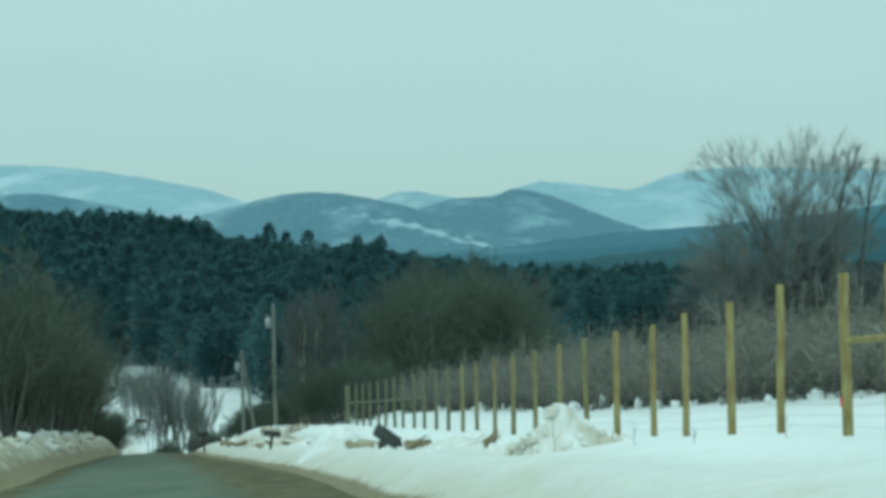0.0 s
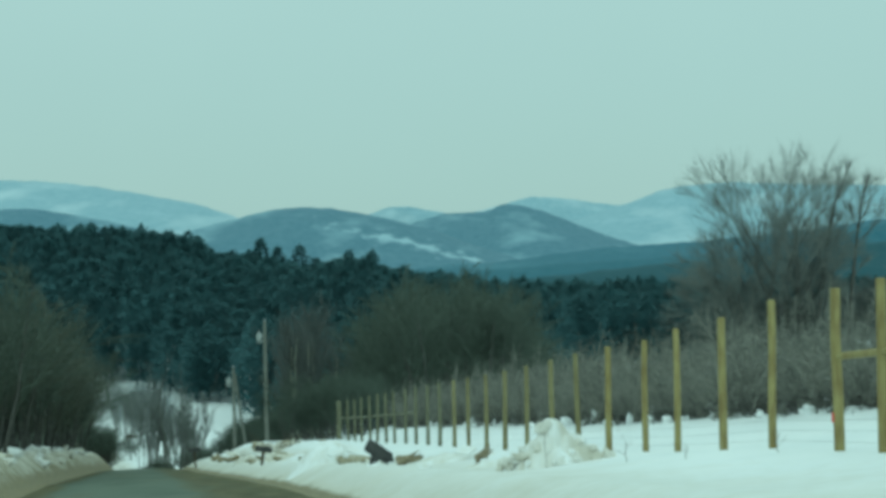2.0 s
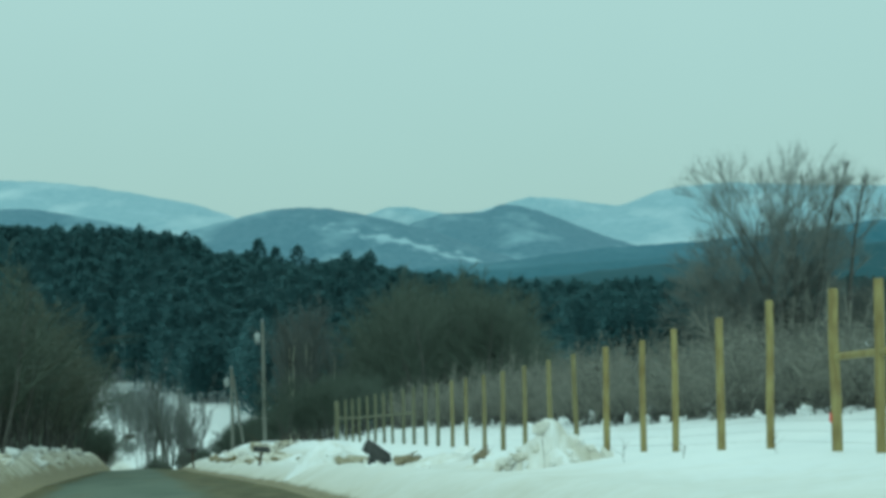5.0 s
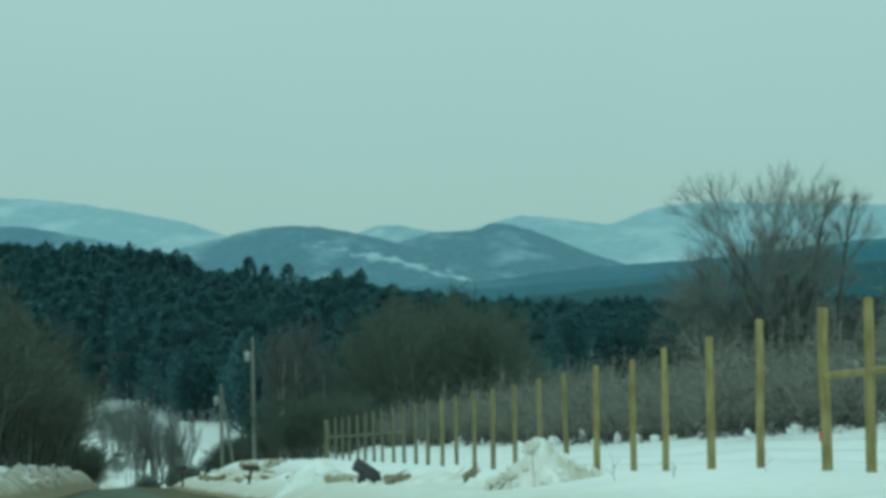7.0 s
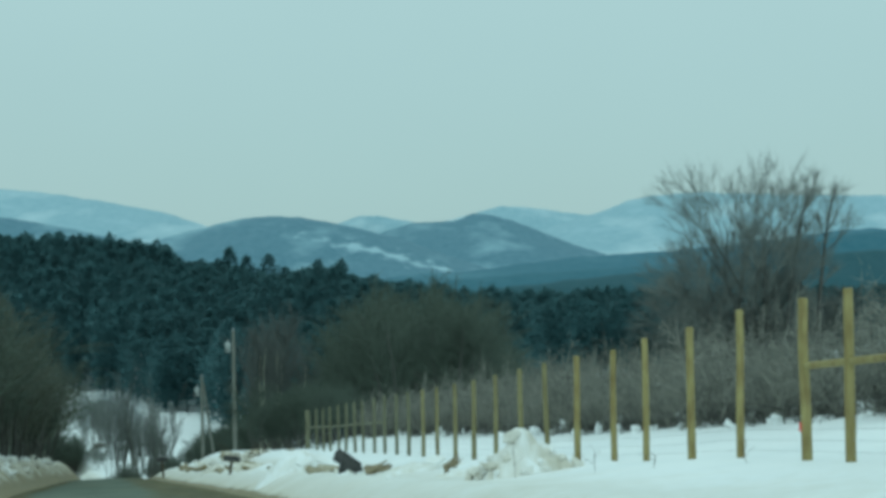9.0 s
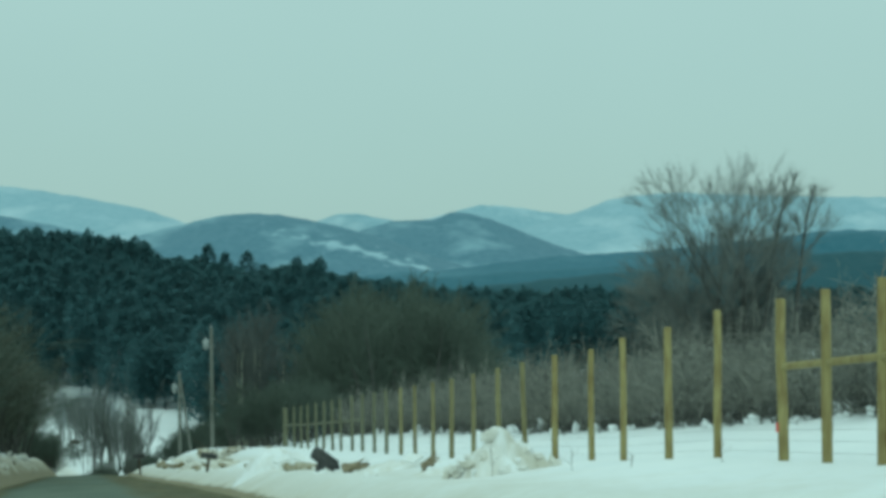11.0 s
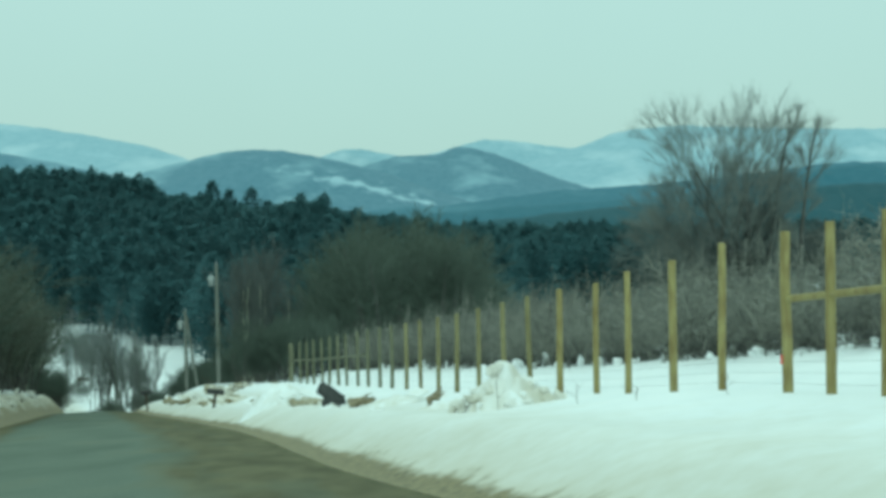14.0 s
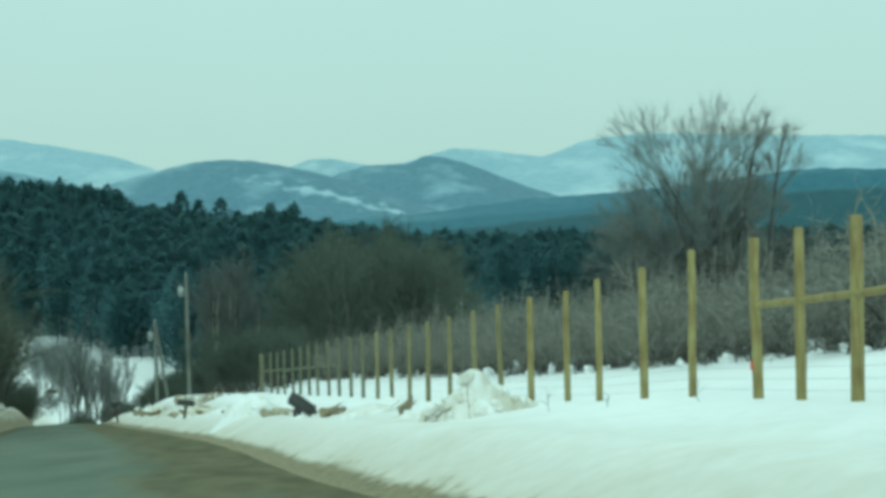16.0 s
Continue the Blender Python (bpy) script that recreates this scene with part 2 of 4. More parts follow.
def twig_mesh(name, segs, tips, mat):
    """Rods as in tubes(), and tips as slender cones of three faces, in one mesh."""
    me = tubes(name, segs, mat, 3)
    v0 = np.empty(len(me.vertices) * 3)
    me.vertices.foreach_get("co", v0)
    f0 = np.empty(len(me.loops), dtype=np.int32)
    me.loops.foreach_get("vertex_index", f0)
    bpy.data.meshes.remove(me)
    t = np.asarray(tips, float)
    a, b, r = t[:, 0:3], t[:, 3:6], t[:, 6:7]
    d = (b - a) / (np.linalg.norm(b - a, axis=1, keepdims=True) + 1e-9)
    u = np.cross(d, np.where(np.abs(d[:, 2:3]) < 0.9, np.array([[0, 0, 1.0]]), np.array([[1.0, 0, 0]])))
    u /= np.linalg.norm(u, axis=1, keepdims=True)
    v = np.cross(d, u)
    pts = np.stack([a + u * r, a - u * r * 0.5 + v * r * 0.87, a - u * r * 0.5 - v * r * 0.87, b], 1).reshape(-1, 3)
    n0 = len(v0) // 3
    base = (n0 + np.arange(len(t)) * 4)[:, None]
    tri = np.concatenate([base + np.array([[0, 1, 3]]), base + np.array([[1, 2, 3]]), base + np.array([[2, 0, 3]])], 0)
    return mesh_of(name, np.concatenate([v0.reshape(-1, 3), pts]).tolist(), f0.reshape(-1, 4).tolist() + tri.tolist(), [mat])


def wave(x, y, scale, seed, octaves=4):
    """Smooth value noise in -1 to 1 on arrays."""
    x, y = np.asarray(x, float) / scale, np.asarray(y, float) / scale
    total, amp, norm = 0.0, 1.0, 0.0
    for o in range(octaves):
        xi, yi = np.floor(x), np.floor(y)
        fx, fy = x - xi, y - yi
        fx, fy = fx * fx * (3 - 2 * fx), fy * fy * (3 - 2 * fy)

        def cell(i, j):
            h = np.sin(i * 127.1 + j * 311.7 + (seed + o) * 74.7) * 43758.5453
            return (h - np.floor(h)) * 2 - 1
        v = (cell(xi, yi) * (1 - fx) + cell(xi + 1, yi) * fx) * (1 - fy) + (cell(xi, yi + 1) * (1 - fx) + cell(xi + 1, yi + 1) * fx) * fy
        total, norm = total + amp * v, norm + amp
        amp, x, y = amp * 0.5, x * 2.03 + 13.1, y * 2.03 + 7.7
    return total / norm


def smooth(a, b, x):
    t = np.clip((x - a) / (b - a), 0, 1)
    return t * t * (3 - 2 * t)


# ---- the lie of the land ----
def right_edge(y):
    return np.interp(y, [-60, 0, 19.7, 23, 27.6, 34, 42.7, 54, 72, 98, 125, 138, 152, 180, 260], [10, 3.6, 0.30, -0.37, -1.2, -2.15, -3.4, -5.3, -9.0, -14.7, -19.8, -22.2, -25.5, -36, -64])


def left_edge(y):
    return np.interp(y, [-60, 0, 30, 48, 65, 84, 108, 126, 140, 152, 180, 260], [2.5, -5.3, -9.4, -12.1, -15.4, -18.5, -22.3, -24.6, -26.9, -31, -43, -72])


def road_z(y):
    y = np.asarray(y, float)
    y = np.where(y < -60, -60 + 0.3 * (y + 60), y)
    return -0.112 * y - 0.00105 * np.maximum(y - 112, 0) ** 1.85 / (1 + np.maximum(y - 112, 0) / 90)


def fence_x(y):
    return 8.8 - 0.155 * np.asarray(y, float)


def field_rise(y):
    return np.interp(y, [0, 20, 22.8, 25.4, 27.7, 30.3, 47, 62, 96, 130], [1.0, 1.09, 1.13, 1.17, 1.14, 1.11, 1.14, 1.34, 1.72, 1.9])


def hill(u):
    return np.interp(u, [-0.4, -0.26, -0.21, -0.17, -0.13, -0.10, -0.06, -0.02, 0.03, 0.12, 0.2, 0.4], [-1, -3.5, -6, -8, -12, -14, -14.5, -19, -24, -27, -25, -20])


def foot_spread(y):
    return np.interp(y, [20, 100], [0.06, 0.04])


def ground_z(x, y):
    x, y = np.asarray(x, float), np.asarray(y, float)
    wob = wave(x + 0.13 * y, y * 0.34, 3.0, 3, 2) * 0.12
    dr, dl = x - right_edge(y) + foot_spread(y), left_edge(y) - x
    dr, dl = dr + wob * (1 - 0.85 * smooth(-0.1, 0.7, dr)), dl + wob * 0.5
    rise = field_rise(y)
    off = np.maximum(x - fence_x(y), 0)
    lumps = wave(x + 0.13 * y, y * 0.45, 1.5, 5, 2)
    lip = np.interp(y, [20, 40, 60, 85], [0.74, 0.74, 0.60, 0.42])
    right = rise * (lip * smooth(-0.1, 2.1, dr) + (1 - lip) * smooth(2.6, 5.6, dr)) - 0.07
    right = right + lumps * (0.035 * smooth(0.2, 1.4, dr) * (1 - smooth(3.6, 5.0, dr)) + 0.07 * smooth(1.6, 2.4, dr) * (1 - smooth(3.9, 4.8, dr)) * smooth(34, 44, y))
    right = right + np.interp(y, [25, 45], [0.188, 0.165]) * np.minimum(np.maximum(off - 0.5, 0), 40) + wave(x, y, 6, 9, 3) * 0.10 * smooth(5, 9, dr)
    left = 1.33 * smooth(-0.1, 1.8, dl) - 0.07 + lumps * 0.20 * smooth(0.3, 1.4, dl) + 0.03 * np.minimum(np.maximum(dl - 3, 0), 40)
    near = road_z(y) + np.where(dr > -0.4, right, np.where(dl > -0.4, left, -0.07))
    u = x / np.maximum(np.abs(y), 1)
    valley = -21.6 + wave(x, y, 60, 11, 3) * 0.9
    far = valley + (hill(u) + 21.6) * smooth(315, 540, y) + wave(x, y, 90, 12, 4) * 2.0 * smooth(330, 480, y)
    far = far + (-75 - far) * smooth(600, 1500, y)
    k = smooth(125, 215, y + 0.35 * np.maximum(-x - 25, 0))
    return near * (1 - k) + far * k


def sheet(name, xs, ys, zs, mat, dirt=None):
    """A grid of rows: xs, ys and zs are arrays (rows, columns)."""
    r, c = xs.shape
    verts = np.stack([xs, ys, zs], -1).reshape(-1, 3)
    i = np.arange(r * c).reshape(r, c)
    faces = np.stack([i[:-1, :-1], i[:-1, 1:], i[1:, 1:], i[1:, :-1]], -1).reshape(-1, 4)
    me = mesh_of(name, verts.tolist(), faces.tolist(), [mat])
    if dirt is not None:
        at = me.attributes.new("dirt", "FLOAT", "POINT")
        at.data.foreach_set("value", dirt.ravel().astype(np.float32))
    return new(name, me)


rows_y = np.concatenate([-np.geomspace(70, 2000, 14)[::-1], np.arange(-60, 0, 4), np.arange(0, 14, 1), np.arange(14, 60, 0.36), np.arange(60, 132, 0.6), np.arange(132, 340, 3.5), np.geomspace(340, 4950, 50)])
cols = np.concatenate([-np.geomspace(70, 2600, 26)[::-1], np.arange(-68, -20, 2.0), np.arange(-19, 13, 0.28), np.arange(13, 72, 1.6), np.geomspace(74, 2600, 26)])
gy = np.repeat(rows_y[:, None], len(cols), 1)
gx = cols[None, :] + np.clip(right_edge(gy), -26, 8)
gz = ground_z(gx, gy)
g_dr, g_dl = gx - right_edge(gy) + foot_spread(gy), left_edge(gy) - gx
edge = np.where(g_dr > g_dl, g_dr, g_dl * 0.75)
g_dirt = 0.34 * (1 - smooth(0.20, 0.80, np.where(g_dr > g_dl, g_dr, g_dl))) + 0.24 * (1 - smooth(0.4, 2.2, edge)) + 0.29 * (1 - smooth(2.2, 5.4, edge)) + 0.07 * smooth(2.0, 2.8, g_dr) * (1 - smooth(3.9, 4.8, g_dr)) * smooth(26, 34, gy)
g_dirt = g_dirt + 0.14 * smooth(0.2, 0.8, g_dl) * (1 - smooth(2.5, 7.0, g_dl)) + 0.05 * wave(gx + 0.13 * gy, gy * 0.7, 1.6, 21, 2) * (edge > -0.2) * (1 - smooth(3.6, 5.6, edge))
g_dirt = g_dirt + 0.16 * smooth(1.8, 2.6, g_dr) * (1 - smooth(3.9, 4.8, g_dr)) * smooth(62, 80, gy)
g_dirt = np.maximum(g_dirt, 0) * (gy < 240)
ground = tagged(sheet("ground", gx, gy, gz, SNOW, g_dirt), "snow-covered hillside field with gritty ploughed banks", "ground", kind="structure")

ry = np.repeat(np.concatenate([np.arange(-400, -60, 10.0), np.arange(-60, 230, 1.0)])[:, None], 25, 1)
rf = np.linspace(-0.06, 1.06, 25)[None, :]
rx = left_edge(ry) + (right_edge(ry) - left_edge(ry)) * rf
rc = (left_edge(ry) + right_edge(ry)) / 2
rz = np.where(ry > 112, ground_z(rc, ry) + 0.07, road_z(ry)) + 0.07 * (1 - (2 * rf - 1) ** 2) - 0.03
rd = 0.42 * smooth(0.56, 0.78, rf + 0.05 * wave(rf * 8, ry * 0.2, 1.0, 51, 3)) + 0.25 * smooth(0.86, 0.98, rf) + 0.6 * (1 - smooth(0.02, 0.16, rf)) + 0 * ry
road = tagged(sheet("road", rx, ry, rz, ASPHALT, rd), "narrow worn grey asphalt road running downhill", "road", kind="structure")


# ---- mountains ----
def ridge_material(name, woods, pale, snow, scale, amount):
    m, n, l, b = material(name, 0.9)
    pos = n.new("ShaderNodeNewGeometry")
    stretch = n.new("ShaderNodeMapping")
    stretch.inputs["Scale"].default_value = (1.0, 0.35, 2.5)
    l.new(pos.outputs["Position"], stretch.inputs["Vector"])
    big = noise_node(n, l, scale, 5, stretch.outputs[0])
    fine = noise_node(n, l, scale * 9, 6, pos.outputs["Position"])
    base = ramp_node(n, l, fine.outputs["Fac"], [(0.3, woods), (0.7, pale)])
    fac = ramp_node(n, l, big.outputs["Fac"], [(amount, (0, 0, 0)), (amount + 0.16, (1, 1, 1))])
    land = mix_node(n, l, fac.outputs[0], base.outputs[0], snow)
    at = n.new("ShaderNodeAttribute")
    at.attribute_name = "clearing"
    patch = noise_node(n, l, 0.035, 5, stretch.outputs[0])
    k = n.new("ShaderNodeMath")
    k.operation = "MULTIPLY_ADD"
    l.new(patch.outputs["Fac"], k.inputs[0])
    k.inputs[1].default_value = 1.1
    l.new(at.outputs["Fac"], k.inputs[2])
    open_fac = ramp_node(n, l, k.outputs[0], [(0.80, (0, 0, 0)), (1.25, (1, 1, 1))])
    bright = ramp_node(n, l, k.outputs[0], [(1.10, (0, 0, 0)), (1.35, (1, 1, 1))])
    # Open land takes the same blue haze in its colour.
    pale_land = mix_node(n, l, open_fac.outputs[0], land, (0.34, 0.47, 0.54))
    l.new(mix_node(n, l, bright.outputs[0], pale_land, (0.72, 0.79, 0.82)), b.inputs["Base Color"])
    return m


def ridge(name, label, y0, crest, depth, mat, seed, rough=6.0, clearings=(), base=-90):
    """A wooded ridge: crest as pairs of x and z at the distance y0, with slopes before and behind."""
    cx, cz = np.array(crest, float).T
    xs = np.linspace(cx[0], cx[-1], 260)
    z = np.interp(xs, cx, cz)
    ker = np.hanning(15)
    z = np.convolve(np.pad(z, 7, mode="edge"), ker / ker.sum(), "valid")
    prof = np.concatenate([np.linspace(-1, 0, 34), np.linspace(0.06, 1, 10)])
    fall = np.where(prof < 0, 1 - np.abs(prof) ** 1.25, 1 - np.abs(prof) ** 1.1)
    X = np.repeat(xs[None, :], len(prof), 0)
    Y = y0 + prof[:, None] * depth + 0 * X
    Y = Y + wave(X, Y * 0, depth * 0.35, seed, 3) * depth * 0.12 * np.abs(prof[:, None])
    Z = base + (z[None, :] - base) * fall[:, None]
    Z = Z + wave(X, Y, depth * 0.22, seed + 4, 4) * (z[None, :] - base) * 0.16 * (np.abs(prof[:, None]) ** 0.7) * (1 - np.abs(prof[:, None]))
    Z = Z + wave(X, Y * 0.2, rough * 3, seed + 8, 3) * rough * 0.32 * fall[:, None]
    ob = sheet(name, X, Y, Z, mat)
    if clearings:
        open_land = np.zeros_like(X)
        for (px, pz, w, h, tilt, amp) in clearings:
            dx = X - px
            dz = Z - pz - dx * tilt
            open_land = np.maximum(open_land, amp * np.exp(-(dx / w) ** 2 - (dz / h) ** 2) * (Y < y0))
        at = ob.data.attributes.new("clearing", "FLOAT", "POINT")
        at.data.foreach_set("value", open_land.ravel().astype(np.float32))
    return tagged(ob, label, "mountain", kind="structure")


# Haze is put into these colours: paler and bluer with each step of distance.
FAR_WOODS = ridge_material("far_hazed_snowy_woods", (0.275, 0.405, 0.475), (0.335, 0.465, 0.53), (0.46, 0.575, 0.63), 0.006, 0.50)
MID_WOODS = ridge_material("hazed_bare_mountain_woods", (0.101, 0.190, 0.250), (0.142, 0.240, 0.303), (0.235, 0.355, 0.42), 0.009, 0.50)
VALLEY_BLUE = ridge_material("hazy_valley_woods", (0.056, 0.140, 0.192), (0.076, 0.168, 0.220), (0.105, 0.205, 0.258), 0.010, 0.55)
VALLEY_DEEP = ridge_material("hazed_deep_valley_woods", (0.040, 0.118, 0.160), (0.058, 0.140, 0.185), (0.085, 0.175, 0.22), 0.012, 0.58)
LOW_WOODS = ridge_material("hazed_near_valley_woods", (0.022, 0.070, 0.088), (0.034, 0.086, 0.107), (0.046, 0.105, 0.13), 0.014, 0.60)


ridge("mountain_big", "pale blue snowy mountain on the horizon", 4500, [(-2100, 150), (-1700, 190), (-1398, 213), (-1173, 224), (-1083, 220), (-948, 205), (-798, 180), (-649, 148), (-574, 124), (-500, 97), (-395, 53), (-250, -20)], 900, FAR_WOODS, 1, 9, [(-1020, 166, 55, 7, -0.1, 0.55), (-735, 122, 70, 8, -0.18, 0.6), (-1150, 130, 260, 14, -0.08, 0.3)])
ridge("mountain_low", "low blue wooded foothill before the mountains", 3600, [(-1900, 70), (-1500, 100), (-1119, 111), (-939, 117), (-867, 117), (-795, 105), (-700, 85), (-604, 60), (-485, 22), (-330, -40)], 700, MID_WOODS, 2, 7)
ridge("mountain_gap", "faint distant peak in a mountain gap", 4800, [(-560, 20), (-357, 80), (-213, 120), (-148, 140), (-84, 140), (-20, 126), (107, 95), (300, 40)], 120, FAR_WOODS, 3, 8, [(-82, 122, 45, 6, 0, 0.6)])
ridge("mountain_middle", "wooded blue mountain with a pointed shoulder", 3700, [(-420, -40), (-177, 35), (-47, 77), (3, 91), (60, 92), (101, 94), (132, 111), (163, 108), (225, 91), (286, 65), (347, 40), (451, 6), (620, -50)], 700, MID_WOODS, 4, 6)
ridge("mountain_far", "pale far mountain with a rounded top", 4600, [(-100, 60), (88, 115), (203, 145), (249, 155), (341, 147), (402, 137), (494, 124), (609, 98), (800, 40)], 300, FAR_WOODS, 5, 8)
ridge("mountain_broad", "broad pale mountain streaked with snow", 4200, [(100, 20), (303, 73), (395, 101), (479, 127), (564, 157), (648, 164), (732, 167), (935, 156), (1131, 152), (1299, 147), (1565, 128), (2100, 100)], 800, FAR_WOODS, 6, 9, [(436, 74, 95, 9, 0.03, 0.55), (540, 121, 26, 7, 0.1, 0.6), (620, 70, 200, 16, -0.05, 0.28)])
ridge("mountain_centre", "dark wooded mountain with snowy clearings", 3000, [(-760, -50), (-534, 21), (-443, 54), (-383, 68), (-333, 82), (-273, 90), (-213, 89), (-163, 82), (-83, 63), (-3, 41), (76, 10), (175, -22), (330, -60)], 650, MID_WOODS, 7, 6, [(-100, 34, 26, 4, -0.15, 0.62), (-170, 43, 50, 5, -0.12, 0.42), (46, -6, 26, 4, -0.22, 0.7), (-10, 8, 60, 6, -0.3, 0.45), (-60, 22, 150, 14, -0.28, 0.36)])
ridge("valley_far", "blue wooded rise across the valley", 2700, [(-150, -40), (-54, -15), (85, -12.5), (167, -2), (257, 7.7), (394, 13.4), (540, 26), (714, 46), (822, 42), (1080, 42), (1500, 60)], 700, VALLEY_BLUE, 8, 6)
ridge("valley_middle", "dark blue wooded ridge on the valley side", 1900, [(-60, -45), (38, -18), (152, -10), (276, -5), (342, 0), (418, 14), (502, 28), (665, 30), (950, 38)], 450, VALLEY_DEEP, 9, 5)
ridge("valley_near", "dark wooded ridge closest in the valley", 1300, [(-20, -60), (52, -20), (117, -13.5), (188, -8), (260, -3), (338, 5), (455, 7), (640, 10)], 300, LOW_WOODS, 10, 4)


# ---- bare trees ----
def grow(rng, out, p, d, length, radius, level, spread, lift, kin):
    """Adds a branch and its twigs to out as level and tapered piece."""
    n = (5, 3, 2, 1)[level]
    step = length / n
    kids = kin[level]
    pts = [p]
    r = radius
    for k in range(n):
        d = d + Vector((rng.gauss(0, 0.10), rng.gauss(0, 0.10), lift + rng.gauss(0, 0.06)))
        d.normalize()
        q = p + d * step
        r2 = radius * (1 - 0.8 * (k + 1) / n)
        out.append((level, (*p, *q, r, r2)))
        p, r = q, r2
        pts.append(q)
    if level >= 3:
        return
    for k in range(kids):
        f = (0.28 if level == 0 else 0.15) + (0.97 - 0.28) * (k + rng.random() * 0.7) / kids
        i = min(int(f * n), n - 1)
        at = pts[i].lerp(pts[i + 1], f * n - i)
        a = rng.random() * 2 * math.pi
        axis = (pts[i + 1] - pts[i]).normalized()
        side = Vector((math.cos(a), math.sin(a), 0.1))
        side = (side - axis * side.dot(axis)).normalized()
        out_d = (axis * (1 - spread) + side * spread).normalized()
        grow(rng, out, at, out_d, length * (0.62 - 0.28 * f) * rng.uniform(0.8, 1.25), max(radius * (0.62 - 0.4 * f), 0.010), level + 1, spread, lift, kin)


def bare_tree(name, label, seed, height, radius, stems, spread, lift, twig, twig_min=0.011, group="", fan=0.42, bark=None, kin=(9, 7, 5, 0)):
    rng = random.Random(seed)
    out = []
    for s in range(stems):
        a = 2 * math.pi * s / max(stems, 1) + rng.random()
        tilt = 0.0 if stems == 1 else rng.uniform(0.08, fan)
        d = Vector((math.cos(a) * tilt, math.sin(a) * tilt, 1)).normalized()
        grow(rng, out, Vector((math.cos(a) * 0.15 * (stems > 1), math.sin(a) * 0.15 * (stems > 1), -0.3)), d, height * rng.uniform(0.85, 1.02) * 1.05, radius * (1 if stems == 1 else 0.75), 0, spread, lift, kin)
    tree = tagged(new(name), label, "tree", group)
    main = [s for lv, s in out if lv == 0]
    for k in range(0, len(main), 5):
        part("trunk", stem_mesh("trunk", main[k:k + 5], bark or BARK, 6), tree)
    twigs = [(*s[:6], max(s[6], twig_min), max(s[7], twig_min * 0.6)) for lv, s in out if lv in (1, 2)]
    tips = [(*s[:6], max(s[6], twig_min)) for lv, s in out if lv == 3]
    tagged(part("crown", twig_mesh("crown", twigs, tips, twig), tree), kind="stuff")
    return tree


def put(ob, x, y, turn=0, size=1.0, sink=0.1):
    z = float(ground_z(x, y)) - sink
    ob.matrix_basis = pose(x, y, z, 0, 0, turn) @ Matrix.Scale(size, 4)
    return ob


def copy_at(ob, x, y, turn=0, size=1.0, sink=0.1):
    made = copy_thing(ob, Matrix.Identity(4))
    return put(made, x, y, turn, size, sink)


def fork(rng, out, p, d, length, radius, level, depth, open_angle, rise):
    """A limb that bends a little, throws side twigs and forks at its end; adds level and tapered piece to out."""
    r2 = radius * 0.70
    for k in range(3):
        d = (d + Vector((rng.gauss(0, 0.05), rng.gauss(0, 0.05), rise + rng.gauss(0, 0.03)))).normalized()
        q = p + d * (length / 3)
        ra, rb = radius + (r2 - radius) * k / 3, radius + (r2 - radius) * (k + 1) / 3
        out.append((level, (*p, *q, ra, rb)))
        if level < 2 and k > 0:
            # lateral limbs that fill the inside of the crown
            for t in range(2):
                out_d = Vector((rng.gauss(0, 1), rng.gauss(0, 1), rng.gauss(0.5, 0.5))).normalized()
                fork(rng, out, p.lerp(q, rng.random()), (d * 0.7 + out_d * 0.75).normalized(), length * rng.uniform(0.36, 0.6), radius * 0.3, depth - 2, depth, open_angle, rise)
        if level >= 1:
            for t in range(3):
                side = Vector((rng.gauss(0, 1), rng.gauss(0, 1), rng.gauss(0.2, 0.6))).normalized()
                e = (d * 0.8 + side * 0.55).normalized()
                m = p.lerp(q, rng.random())
                tip = m + e * rng.uniform(0.5, 1.5) * (1.0 if level < depth else 0.7)
                out.append((9, (*m, *tip, 0.0068, 0.002)))
        p = q
    if level >= depth:
        return
    kids = 3 if rng.random() < 0.40 else 2
    turn = rng.random() * 6.28
    for k in range(kids):
        a = turn + k * 6.283 / kids + rng.gauss(0, 0.3)
        ref = Vector((1, 0, 0)) if abs(d.x) < 0.8 else Vector((0, 1, 0))
        u = d.cross(ref).normalized()
        v = d.cross(u)
        tilt = math.radians(open_angle) * rng.uniform(0.6, 1.3)
        e = (d * math.cos(tilt) + (u * math.cos(a) + v * math.sin(a)) * math.sin(tilt)).normalized()
        fork(rng, out, p, e, length * rng.uniform(0.70, 0.88), r2 * rng.uniform(0.62, 0.85), level + 1, depth, open_angle, rise)


def limbed_tree(label, out, mains):
    """A tree from limbs: each main stem a trunk part, thinner limbs and twigs together as the crown."""
    tree = tagged(new("bare_tree"), label, "tree")
    for segs in mains:
        part("trunk", stem_mesh("trunk", segs, BARK, 8), tree)
    limbs = [s for lv, s in out if 0 < lv < 9]
    twigs = [s[:7] for lv, s in out if lv == 9]
    thick = [s for s in limbs if s[6] > 0.018]
    thin = [(*s[:6], max(s[6], 0.009), max(s[7], 0.007)) for s in limbs if s[6] <= 0.018]
    if thick:
        tagged(part("limb", tubes("limb", thick, BARK, 5), tree), kind="stuff")
    tagged(part("crown", twig_mesh("crown", thin, twigs, TWIG_FINE), tree), kind="stuff")
    return tree


